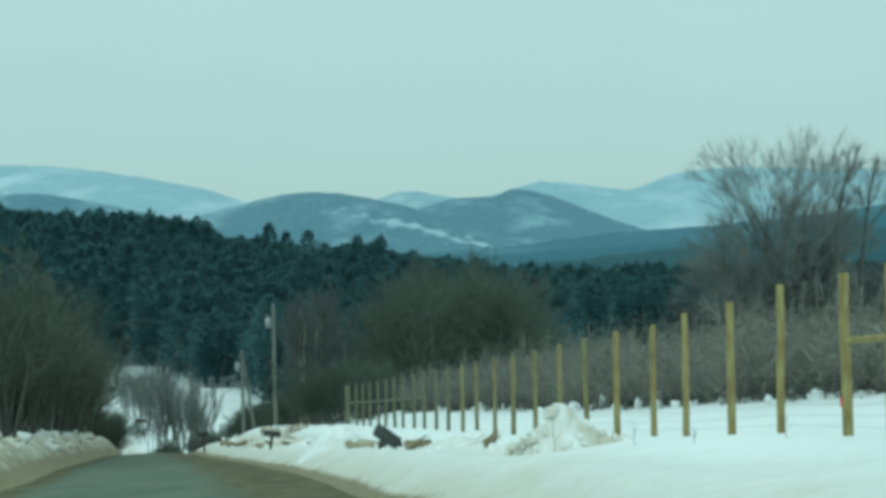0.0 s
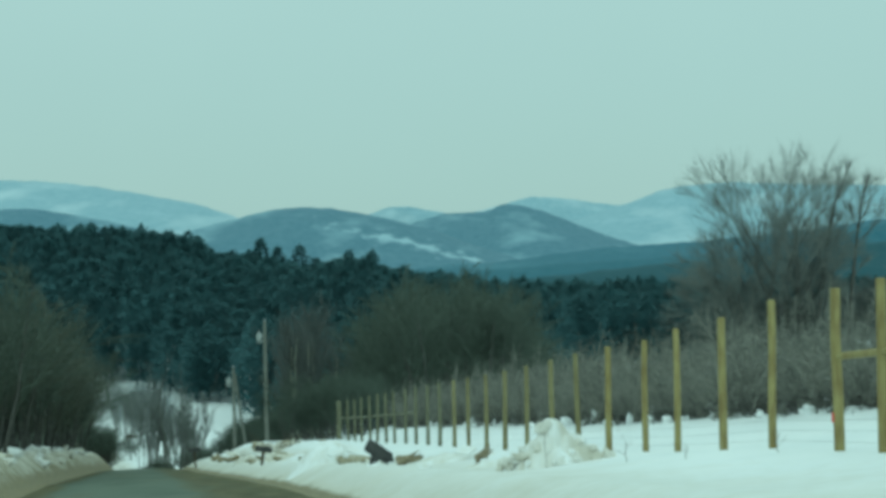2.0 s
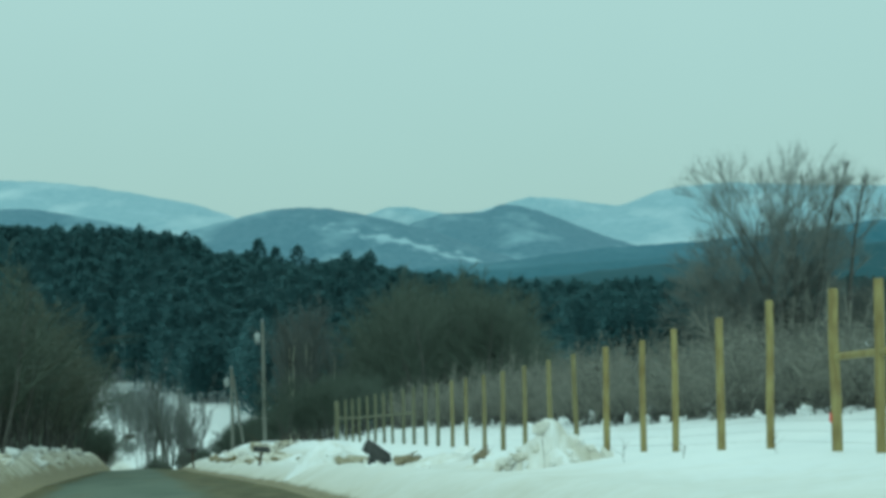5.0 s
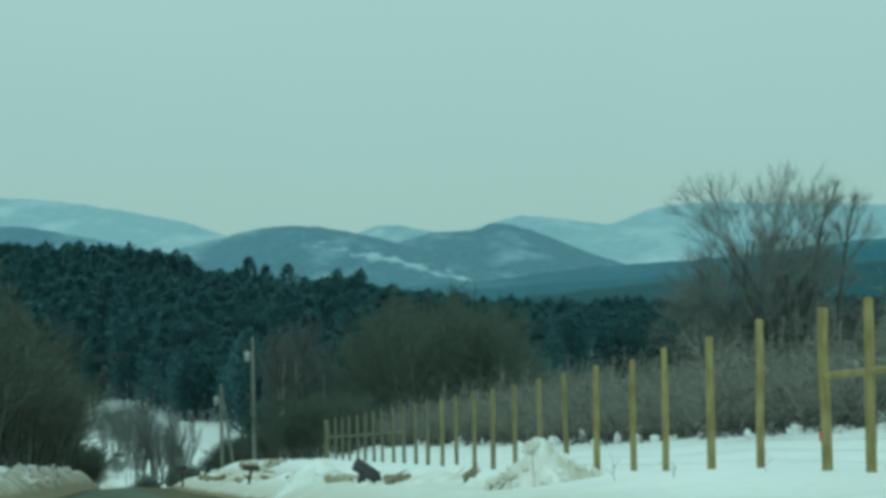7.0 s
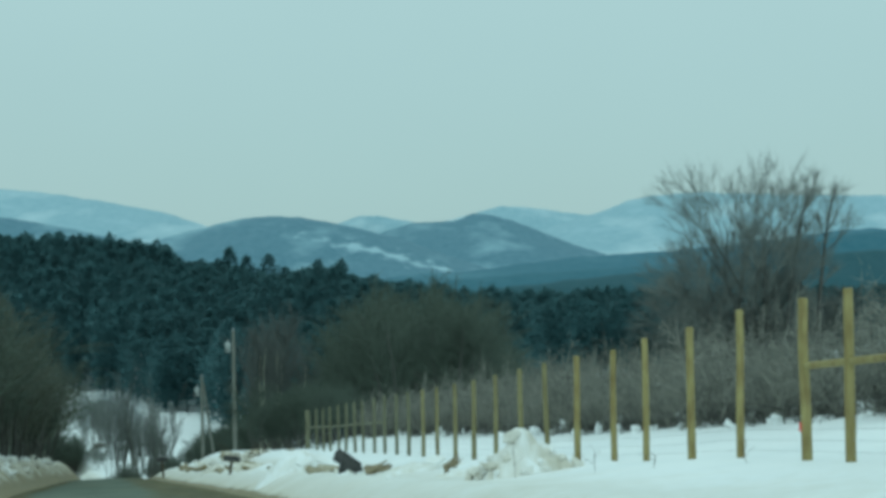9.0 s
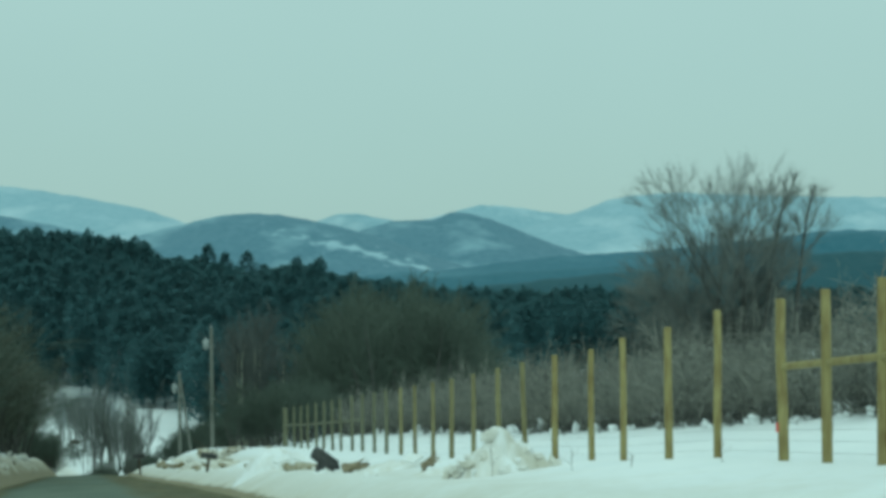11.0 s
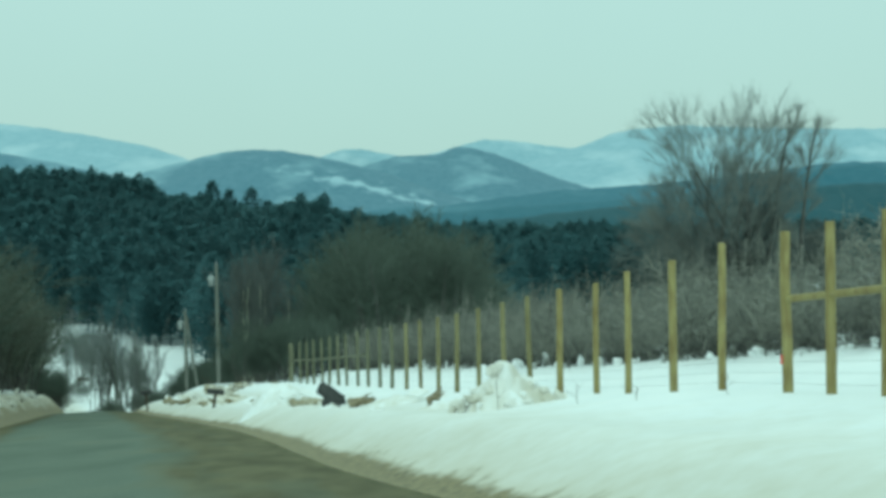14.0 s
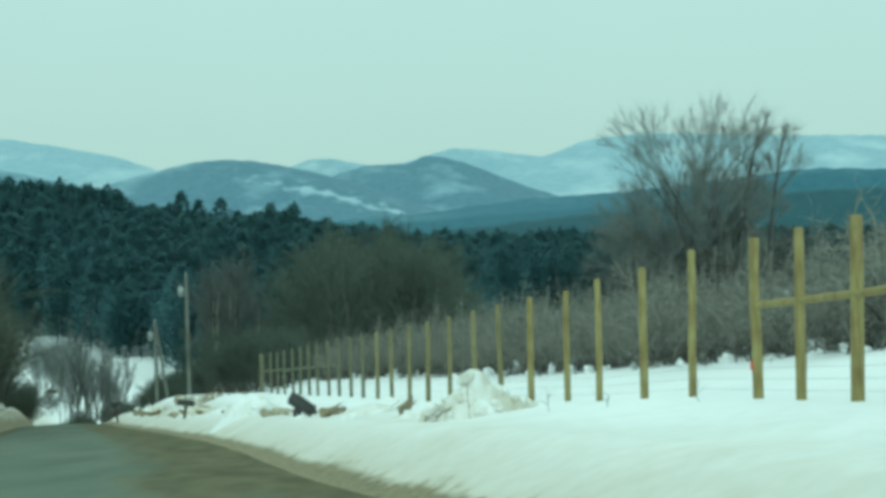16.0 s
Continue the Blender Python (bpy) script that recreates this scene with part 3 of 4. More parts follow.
# the spreading tree behind the shrub rows: stems as lean across, lean in depth, length
trng = random.Random(41)
out, mains = [], []
for across, depth_lean, reach in [(-72, -8, 1.15), (-64, 14, 1.45), (-54, -16, 1.65), (-45, 8, 1.6), (-34, 20, 1.78), (-22, -10, 2.05), (-12, 22, 2.25), (-5, -14, 2.5), (2, 8, 2.55), (9, -24, 2.3), (14, 12, 2.15), (21, -6, 1.7), (32, 14, 1.1)]:
    a, b = math.radians(across), math.radians(depth_lean)
    d = Vector((math.sin(a), math.sin(b) * 0.8, math.cos(a))).normalized()
    start = Vector((math.sin(a) * 0.22, math.sin(b) * 0.2, -0.4))
    first = start + Vector((math.sin(a) * 0.25, math.sin(b) * 0.2, 1.15 - 0.35 * abs(math.sin(a))))
    limb = []
    fork(trng, limb, first, d, reach * 1.2, 0.125 if abs(across) < 30 else 0.08, 0, 5, 21, 0.02)
    stem = [s for lv, s in limb if lv == 0]
    mains.append([(*start, *first, 0.15, 0.10)] + stem)
    out += limb
put(limbed_tree("large spreading bare tree with many fanned stems beyond the orchard", out, mains), 20.45, 102, 0, 1.09)


def slim_tree(label, seed, height, leans, forks, x, y):
    """A tall slim stem through leans (share of the height, sideways shift), with upswept limbs at forks (share, side, length)."""
    rs = random.Random(seed)
    pts = [Vector((dx, 0, f * height - 0.4 * (f == 0))) for f, dx in leans]
    radii = [0.15 * (1 - 0.8 * f) for f, dx in leans]
    main = [(*p, *q, ra, rb) for p, q, ra, rb in zip(pts, pts[1:], radii, radii[1:])]
    got = []
    for f, side, length in forks:
        i = max(k for k in range(len(leans) - 1) if leans[k][0] <= f)
        g = (f - leans[i][0]) / (leans[i + 1][0] - leans[i][0])
        d = Vector((side, rs.gauss(0, 0.35), 1.0)).normalized()
        fork(rs, got, pts[i].lerp(pts[i + 1], g), d, length * 0.95, 0.032, 2, 4, 17, 0.04)
    for f in np.linspace(0.35, 0.88, 14):
        i = max(k for k in range(len(leans) - 1) if leans[k][0] <= f)
        g = (f - leans[i][0]) / (leans[i + 1][0] - leans[i][0])
        d = Vector((rs.gauss(0.15, 0.5), rs.gauss(0, 0.5), 0.9)).normalized()
        fork(rs, got, pts[i].lerp(pts[i + 1], g), d, rs.uniform(0.5, 1.0), 0.018, 4, 4, 17, 0.03)
    return put(limbed_tree(label, got, [main]), x, y, 0, 1.15)


slim_tree("slim bare tree leaning beside the large one", 22, 9.9, [(0, 0), (0.3, 0.55), (0.55, 0.85), (0.78, 1.3), (1.0, 2.2)], [(0.34, 0.9, 0.7), (0.42, -0.4, 0.5), (0.58, 0.5, 0.7), (0.66, -0.3, 0.7), (0.74, 0.35, 0.7), (0.80, 0.9, 0.55), (0.84, -0.1, 0.6), (0.91, 0.5, 0.4)], 21.9, 101)
slim_tree("slim forked bare tree with upswept branches", 23, 9.0, [(0, 0), (0.35, 0.22), (0.62, 0.5), (0.82, 0.8), (1.0, 1.25)], [(0.25, -1.1, 0.8), (0.40, 0.8, 0.6), (0.56, 1.0, 1.2), (0.60, 1.3, 1.25), (0.68, -0.4, 0.6), (0.72, 0.8, 1.0), (0.84, 0.2, 0.6), (0.91, 0.9, 0.45)], 24.2, 101.5)
brush_kinds = [bare_tree("brush", "dark leafless brush round the foot of the trees", 130 + k, 4.6, 0.06, 5, 0.45, 0.05, TWIG_DARK, 0.012, group="brush by the trees", fan=0.8) for k in range(2)]
brush_rng = random.Random(19)
for k in range(24):
    y = brush_rng.uniform(103, 112)
    x = y * brush_rng.uniform(0.152, 0.262)
    size = brush_rng.uniform(0.45, 0.8)
    if k < 2:
        put(brush_kinds[k], x, y, 50 * k, size)
    else:
        copy_at(brush_kinds[k % 2], x, y, brush_rng.uniform(0, 360), size)

# woods beside the road
rng = random.Random(5)
side_kinds = [bare_tree("bare_tree", "tangled brown bare tree in the roadside woods", 30 + k, 6.5, 0.13, 3 if k else 2, 0.5, 0.06, TWIG_BROWN if k % 2 else TWIG_RED, 0.018, group="roadside woods") for k in range(4)]
for k, (x, y) in enumerate([(-21.5, 74), (-22.5, 80), (-24.0, 86), (-26.0, 95)]):
    put(side_kinds[k], x, y, k * 80, 1.1)
for k in range(72):
    y = rng.uniform(66, 146)
    x = float(left_edge(y)) - 1.9 - rng.random() ** 1.5 * 9
    size = np.interp(x / y, [-0.27, -0.235, -0.205, -0.185], [1.05, 1.05, 0.95, 0.78])
    copy_at(side_kinds[rng.randrange(4)], x, y, rng.uniform(0, 360), float(size) * rng.uniform(0.75, 1.05))

# bare broadleaved trees below the field, the tallest in the middle of the stand
mid_kinds = [bare_tree("bare_tree", "bare brownish broadleaved tree below the field", 50 + k, 10, 0.2, 2, 0.5, 0.06, TWIG_BROWN, 0.024, group="trees below the field") for k in range(3)]
for k in range(64):
    y = rng.uniform(135, 205)
    u = rng.uniform(-0.040, 0.052)
    top = EYE - y * float(np.interp(u, [-0.045, -0.036, -0.022, -0.005, 0.008, 0.025, 0.041, 0.054], [0.042, 0.035, 0.023, 0.0155, 0.0135, 0.019, 0.035, 0.054]))
    size = (top - float(ground_z(u * y, y))) / 10.6 * rng.uniform(0.70, 1.0)
    if size < 0.25:
        continue
    if mid_kinds[k % 3].location.length == 0:
        put(mid_kinds[k % 3], u * y, y, k * 70, size)
    else:
        copy_at(mid_kinds[k % 3], u * y, y, rng.uniform(0, 360), size)

# thin saplings where the road drops out of sight
saplings = [bare_tree("sapling", "thin grey bare sapling beside the snowy slope", 80 + k, 5.4, 0.05, 2, 0.22, 0.14, TWIG_DARK if k == 1 else TWIG_FINE, 0.009, group="saplings at the bend", kin=(7, 5, 3, 0), fan=0.2) for k in range(3)]


def snow_top(u):
    """The slope at which the snowy clearing past the bend ends against the pines."""
    return float(np.interp(u, [-0.20, -0.193, -0.180, -0.163, -0.146, -0.125, -0.112, -0.09], [-0.071, -0.0705, -0.0698, -0.0777, -0.0834, -0.0851, -0.0907, -0.094]))


spots = []
while len(spots) < 34:
    y = rng.uniform(138, 212)
    u = rng.uniform(-0.180, -0.145)
    if not float(left_edge(y)) - 1.2 < u * y < float(right_edge(y)) + 1.2:
        spots.append((u, y))
for k, (u, y) in enumerate(spots):
    size = min(1.6, (EYE + y * (snow_top(u) + rng.uniform(-0.022, 0.0)) - float(ground_z(u * y, y))) / 6.0)
    if k < 3:
        put(saplings[k], u * y, y, 30 * k, size)
    else:
        copy_at(saplings[k % 3], u * y, y, rng.uniform(0, 360), size)
# a few bare grey trunks among them
poles_kind = bare_tree("young_tree", "slender grey-barked bare tree at the bend", 96, 6.0, 0.11, 1, 0.24, 0.10, TWIG_DARK, 0.010, group="young trees at the bend", bark=POLE_WOOD, kin=(6, 5, 3, 0))
for k, (u, y) in enumerate([(-0.163, 166), (-0.1655, 182), (-0.1715, 175), (-0.1465, 171), (-0.157, 186), (-0.151, 196)]):
    size = (EYE + y * (snow_top(u) + 0.002) - float(ground_z(u * y, y))) / 6.2
    if k == 0:
        put(poles_kind, u * y, y, 0, size)
    else:
        copy_at(poles_kind, u * y, y, 70 * k, size)
# frosted thin trees further up the clearing
frosted = [bare_tree("sapling", "thin frosted bare sapling on the snowy slope", 84 + k, 5.4, 0.04, 2, 0.30, 0.10, TWIG_FROST, 0.010, group="frosted saplings", kin=(8, 6, 4, 0), fan=0.3, bark=POLE_WOOD) for k in range(2)]
for k in range(46):
    y = rng.uniform(215, 262)
    u = rng.uniform(-0.197, -0.160)
    size = max(0.35, min(1.8, (EYE + y * (snow_top(u) - rng.uniform(0.0, 0.014)) - float(ground_z(u * y, y))) / 6.0))
    if k < 2:
        put(frosted[k], u * y, y, 30 * k, size)
    else:
        copy_at(frosted[k % 2], u * y, y, rng.uniform(0, 360), size)

for k in range(16):
    y = rng.uniform(127, 139)
    copy_at(side_kinds[1 + 2 * rng.randrange(2)], min(y * rng.uniform(-0.212, -0.196), float(left_edge(y)) - 1.0), y, rng.uniform(0, 360), rng.uniform(0.2, 0.42))
for k in range(9):
    y = rng.uniform(140, 170)
    copy_at(side_kinds[rng.randrange(4)], y * rng.uniform(-0.216, -0.199), y, rng.uniform(0, 360), rng.uniform(0.4, 0.8))
for k in range(22):
    y = rng.uniform(205, 240)
    u = rng.uniform(-0.197, -0.180)
    copy_at(saplings[2 * (k % 2)], u * y, y, rng.uniform(0, 360), max(0.3, min(1.6, (EYE + y * (snow_top(u) - rng.uniform(0.002, 0.016)) - float(ground_z(u * y, y))) / 6.0)))
for u, y, size in [(-0.1865, 196, 0.30), (-0.1835, 199, 0.26), (-0.189, 201, 0.32)]:
    copy_at(side_kinds[1], u * y, y, 40, size)
# dark brush that hides the foot of the clearing
for k in range(52):
    y = rng.uniform(153, 176)
    u = rng.uniform(-0.150, -0.088)
    top = float(np.interp(u, [-0.150, -0.1424, -0.1277, -0.1117, -0.09], [-0.112, -0.107, -0.1005, -0.093, -0.088]))
    size = (EYE + y * (top - rng.uniform(0.0, 0.010)) - float(ground_z(u * y, y))) / 7.0
    copy_at(side_kinds[1 + 2 * (k % 2)], u * y, y, rng.uniform(0, 360), max(0.15, size))
for k in range(26):
    y = rng.uniform(157, 172)
    copy_at(side_kinds[rng.randrange(4)], y * rng.uniform(-0.180, -0.148), y, rng.uniform(0, 360), rng.uniform(0.16, 0.34))

# pale birches standing before the pines
birches = [bare_tree("birch", "pale-barked bare birch before the dark pines", 90 + k, 9.5, 0.24, 3, 0.32, 0.12, TWIG_DARK, 0.014, group="pale birches", bark=BIRCH, fan=0.2) for k in range(2)]
for k, (x, y) in enumerate([(-12.0, 140), (-11.2, 139), (-12.9, 143), (-10.5, 146)]):
    if k < 2:
        put(birches[k], x, y, 40 * k)
    else:
        copy_at(birches[k % 2], x, y, 100 * k, 0.9)

# dark thicket past the end of the fence
for k in range(46):
    y = rng.uniform(101, 136)
    copy_at(side_kinds[1 + 2 * rng.randrange(2)], y * rng.uniform(-0.094, -0.045), y, rng.uniform(0, 360), rng.uniform(0.32, 0.6))


# ---- pine forest on the hill ----
def pine_shape(rng, height, width, sprays, foot):
    """A white pine: a trunk in a loose, round-topped crown of small sprays set in whorls; points and triangles."""
    r = np.random.default_rng(rng.randrange(10 ** 6))
    f = foot + (1 - foot) * r.random(sprays) ** 0.9
    whorl = 0.84 + 0.16 * np.sin(f * height * 2.6 + width * 9)
    a = r.random(sprays) * 6.283
    lobe = 1 + 0.22 * np.sin(a * 3 + f * 11 + width * 5)
    reach = (width * (1 - f ** 3.2) ** 0.62 * (0.62 + 0.38 * np.minimum(1, f * 2.2)) + 0.25) * whorl * lobe
    rr = reach * np.sqrt(r.uniform(0.28, 1.0, sprays))
    c = np.stack([np.cos(a) * rr, np.sin(a) * rr, height * (0.1 + 0.9 * f) + r.normal(0, 0.3, sprays)], 1)
    d = np.stack([np.cos(a), np.sin(a), r.normal(0.25, 0.45, sprays)], 1)
    d /= np.linalg.norm(d, axis=1, keepdims=True)
    side = np.stack([-np.sin(a), np.cos(a), r.normal(0, 0.55, sprays)], 1)
    side /= np.linalg.norm(side, axis=1, keepdims=True)
    ln, wd = r.uniform(0.40, 0.85, (sprays, 1)), r.uniform(0.25, 0.48, (sprays, 1))
    tri = np.stack([c - side * wd - d * ln * 0.4, c + side * wd - d * ln * 0.4, c + d * ln * 0.8], 1).reshape(-1, 3)
    verts, faces = tri.tolist(), np.arange(sprays * 3).reshape(-1, 3).tolist()
    b = len(verts)
    for z, q in ((-1.0, 0.25), (height * 0.9, 0.05)):
        for k in range(3):
            verts.append((math.cos(k * 2.09) * q, math.sin(k * 2.09) * q, z))
    for k in range(3):
        faces.append([b + k, b + (k + 1) % 3, b + 3 + (k + 1) % 3])
        faces.append([b + k, b + 3 + (k + 1) % 3, b + 3 + k])
    return np.array(verts), np.array(faces)


def forest(name, label, seed, spots, kinds, tall_kinds):
    rng = np.random.default_rng(seed)
    vs, fs, base = [], [], 0
    for x, y, s, whole in spots:
        v, f = (tall_kinds if whole else kinds)[rng.integers(len(kinds))]
        a = rng.uniform(0, 6.28)
        c, q = math.cos(a), math.sin(a)
        w = (0.45 + 0.55 * s) * rng.uniform(0.9, 1.15)
        p = np.stack([(v[:, 0] * c - v[:, 1] * q) * w + x, (v[:, 0] * q + v[:, 1] * c) * w + y, v[:, 2] * s + float(ground_z(x, y))], 1)
        vs.append(p)
        fs.append(f + base)
        base += len(v)
    me = mesh_of(name, np.concatenate(vs).tolist(), np.concatenate(fs).tolist(), [NEEDLE])
    return tagged(new(name, me), label, "forest", kind="stuff")


def canopy(u):
    """The slope, seen from the road, at which the closed canopy of the hill ends."""
    return np.interp(u, [-0.30, -0.266, -0.226, -0.20, -0.18, -0.16, -0.142, -0.136, -0.115, -0.103, -0.091, -0.08, -0.069, -0.055, -0.042, -0.035, -0.012, 0.011, 0.035, 0.05, 0.071, 0.088, 0.125, 0.145, 0.3],
                     [0.0240, 0.0245, 0.0205, 0.0203, 0.0190, 0.0160, 0.0124, 0.0046, 0.0038, 0.0015, -0.0022, -0.0042, -0.0030, -0.0006, -0.0028, -0.0056, -0.0108, -0.0128, -0.0172, -0.0185, -0.0178, -0.0185, -0.0183, -0.0190, -0.020])


prng = random.Random(8)
pines = [pine_shape(prng, prng.uniform(15.5, 18.5), prng.uniform(3.2, 4.5), 520, 0.5) for k in range(8)]
full_pines = [pine_shape(prng, prng.uniform(15.5, 18.5), prng.uniform(3.2, 4.5), 840, 0.0) for k in range(8)]
nrng = np.random.default_rng(4)
spots = []
for y in np.arange(206, 560, 5.4):
    for x in np.arange(-0.34 * y, 0.34 * y, 5.2):
        px, py = x + nrng.uniform(-2.4, 2.4), y + nrng.uniform(-2.6, 2.6)
        first_row = np.interp(px / py, [-0.22, -0.19, -0.15, -0.122, -0.114, -0.10, 0.06, 0.1], [335, 322, 272, 256, 222, 208, 240, 330])
        if py > first_row + 8 * wave(px, py, 20, 31, 2):
            low = 0.8 if py < 300 else 1.0
            size = low * (0.80 + 0.14 * wave(px, py, 24, 44, 2)) * nrng.uniform(0.9, 1.05)
            if nrng.random() < 0.22:
                size *= nrng.uniform(1.15, 1.45)
            limit = (canopy(px / py) * py + EYE - float(ground_z(px, py))) / 17.0 * nrng.uniform(0.94, 1.02)
            if py > 505:
                size = limit
            spots.append((px, py, max(0.3, float(min(size, limit))), py < first_row + 26))
# single crowns that stand out over the canopy
for u, top in [(-0.2069, 0.0205), (-0.1951, 0.0215), (-0.1526, 0.0162), (-0.1239, 0.0066), (-0.1073, 0.0120), (-0.0978, 0.0078), (-0.0844, 0.0047), (-0.0752, 0.0010), (-0.0613, 0.0008), (-0.0556, 0.0037), (-0.0418, 0.0006), (-0.021, -0.0062), (0.0414, -0.0150), (0.066, -0.0195)]:
    y = 506 + nrng.uniform(-8, 8)
    spots.append((u * y, y, (top * y + EYE - float(ground_z(u * y, y))) / 17.0, False))
forest("pine_forest", "dark green pine forest covering the hill", 3, spots, pines, full_pines)


# ---- fence ----
def round_post(name, height, radius, rng, mat):
    bm = bmesh.new()
    ring = []
    steps = [(-0.4, 1.0), (0.0, 1.0), (height * 0.35, 0.98), (height * 0.7, 0.94), (height - 0.02, 0.90), (height, 0.80)]
    for z, k in steps:
        j = (rng.gauss(0, 0.006), rng.gauss(0, 0.006))
        ring.append([bm.verts.new((math.cos(a * math.pi / 5) * radius * k + j[0], math.sin(a * math.pi / 5) * radius * k + j[1], z)) for a in range(10)])
    for a, b in zip(ring, ring[1:]):
        for k in range(10):
            bm.faces.new((a[k], a[(k + 1) % 10], b[(k + 1) % 10], b[k]))
    bm.faces.new(ring[-1])
    return from_bm(name, bm, mat)


frng = random.Random(12)
fence = tagged(new("orchard_fence"), "tall wooden post and wire fence along the snowy field", "fence")
post_ys = [16.1, 17.4, 18.5, 19.70, 21.33, 22.77, 25.35, 27.66, 30.22, 32.33, 35.12, 37.78, 40.51, 43.44, 46.5, 49.27, 52.4, 55.14, 58.17, 61.13, 64.26, 67.2, 70.8, 73.77, 76.99, 80.03, 83.84, 87.16, 90.75, 96.03]
post_meshes = [round_post("post", 2.2 + 0.05 * (k % 3), 0.066 + 0.004 * (k % 3), frng, (POST_WOOD, POST_MID, POST_DULL)[k // 3]) for k in range(9)]
tops = []
for k, y in enumerate(post_ys):
    x = float(fence_x(y))
    z = float(ground_z(x, y))
    big = k in (3, 5) or k == len(post_ys) - 1
    kind = frng.randrange(3)
    # The wood tone goes by distance, to imitate the fading of far posts.
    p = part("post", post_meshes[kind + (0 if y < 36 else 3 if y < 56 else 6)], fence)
    s = 2.0 if k == len(post_ys) - 1 else 1.12 if big else 0.94
    tall = float(np.interp(y, [16, 21.3, 22.8, 25.4, 27.7, 30.3, 32.4, 35.3], [2.2, 2.2, 2.19, 2.22, 2.17, 2.20, 2.12, 2.17]))
    p.matrix_basis = pose(x, y, z, frng.gauss(0, 0.5), (-3.0 if k == 3 else -0.4) + frng.gauss(0, 0.5), frng.uniform(0, 360)) @ Matrix.Diagonal((s, s, tall / (2.2 + 0.05 * kind), 1))
    tops.append((x, y, z))


tag_x, tag_y, tag_z = tops[5]
bm = bmesh.new()
bmesh.ops.create_cube(bm, size=1.0)
bmesh.ops.scale(bm, vec=(0.035, 0.012, 0.13), verts=bm.verts)
bmesh.ops.bevel(bm, geom=list(bm.edges), offset=0.004, segments=1, affect="EDGES")
tag = part("marker_tag", from_bm("marker_tag", bm, TAG_RED, False), fence, "small red marker tag on a post")
tag.location = (tag_x - 0.10, tag_y - 0.08, tag_z + 0.46)


def wire_mesh(points, radius):
    """One unbroken wire strung from post to post."""
    verts = [(x + math.cos(2.094 * k) * radius, y, z + math.sin(2.094 * k) * radius) for x, y, z in points for k in range(3)]
    faces = [(3 * i + k, 3 * i + (k + 1) % 3, 3 * i + 3 + (k + 1) % 3, 3 * i + 3 + k) for i in range(len(points) - 1) for k in range(3)]
    return mesh_of("wire", verts, faces, [WIRE])


def rail(a, b, height, radius, mat=POST_WOOD):
    d = [(*a[:2], a[2] + height, *b[:2], b[2] + height, radius, radius)]
    part("brace_rail", tubes("brace_rail", d, mat, 8), fence)


rail(tops[3], tops[5], 1.27, 0.05)
rail(tops[0], tops[3], 1.27, 0.05)
rail(tops[-1], tops[-4], 1.2, 0.05, POST_DULL)
rail(tops[-4], tops[-10], 1.2, 0.045, POST_DULL)
for h in (0.12, 0.27, 0.42, 0.58, 0.76, 1.0, 1.3, 1.65, 2.05):
    part("wire", wire_mesh([(x, y, z + h) for x, y, z in tops], 0.0024), fence)


# ---- shrub rows behind the fence ----
def shrub(seed):
    rng = random.Random(seed)
    canes, side, tips = [], [], []
    for s in range(24):
        a = rng.random() * 6.28
        p = Vector((rng.gauss(0, 0.5), rng.gauss(0, 0.28), -0.1))
        d = Vector((math.cos(a) * 0.5, math.sin(a) * 0.35, 1)).normalized()
        length, r = rng.uniform(1.2, 2.75), rng.uniform(0.012, 0.030)
        n = 6
        for k in range(n):
            d = (d + Vector((rng.gauss(0, 0.2) + math.cos(a) * 0.08, rng.gauss(0, 0.16), -0.2 if k > 2 else 0.02))).normalized()
            q = p + d * (length / n)
            canes.append((*p, *q, r, r * 0.85))
            for t in range(5):
                e = Vector((rng.gauss(0, 1), rng.gauss(0, 1), rng.gauss(0.1, 0.7))).normalized()
                m1 = p.lerp(q, rng.random())
                m2 = m1 + e * rng.uniform(0.15, 0.55)
                m3 = m2 + (e + Vector((rng.gauss(0, 0.5), rng.gauss(0, 0.5), -0.2))).normalized() * rng.uniform(0.15, 0.4)
                tips.append((*m1, *m2, 0.008))
                tips.append((*m2, *m3, 0.006))
            p, r = q, r * 0.85
    foot = []
    for k in range(170):
        m1 = Vector((rng.gauss(0, 0.6), rng.gauss(0, 0.3), rng.uniform(-0.05, 0.2)))
        m2 = m1 + Vector((rng.gauss(0, 0.3), rng.gauss(0, 0.2), rng.uniform(0.05, 0.4)))
        foot.append((*m1, *m2, 0.018))
    ob = tagged(new("shrub"), "leafless tangled grey-brown shrub in an orchard row", "shrub", "orchard rows")
    tagged(part("cane", tubes("cane", canes, TWIG_GREY, 3), ob, "pale arching bare canes"), kind="stuff")
    tagged(part("crown", twig_mesh("crown", canes[:2], tips, TWIG_GREY), ob), kind="stuff")
    tagged(part("undergrowth", twig_mesh("undergrowth", canes[2:4], foot, BARK), ob, "short stems at the foot, darker than the canes"), kind="stuff")
    return ob


shrubs = [shrub(70 + k) for k in range(4)]
srng = random.Random(15)
first = 0
for off in (5.0, 8.4, 12.4):
    y = 24.0 + off
    while y < 106:
        x = float(fence_x(y)) + off + srng.gauss(0, 0.2)
        size = srng.uniform(0.72, 1.22)
        if first < 4:
            put(shrubs[first], x, y, 98 + srng.gauss(0, 15), size, 0.02)
            first += 1
        else:
            copy_at(shrubs[srng.randrange(4)], x, y, 98 + srng.gauss(0, 15), size, 0.02)
        y += srng.uniform(1.5, 2.1)


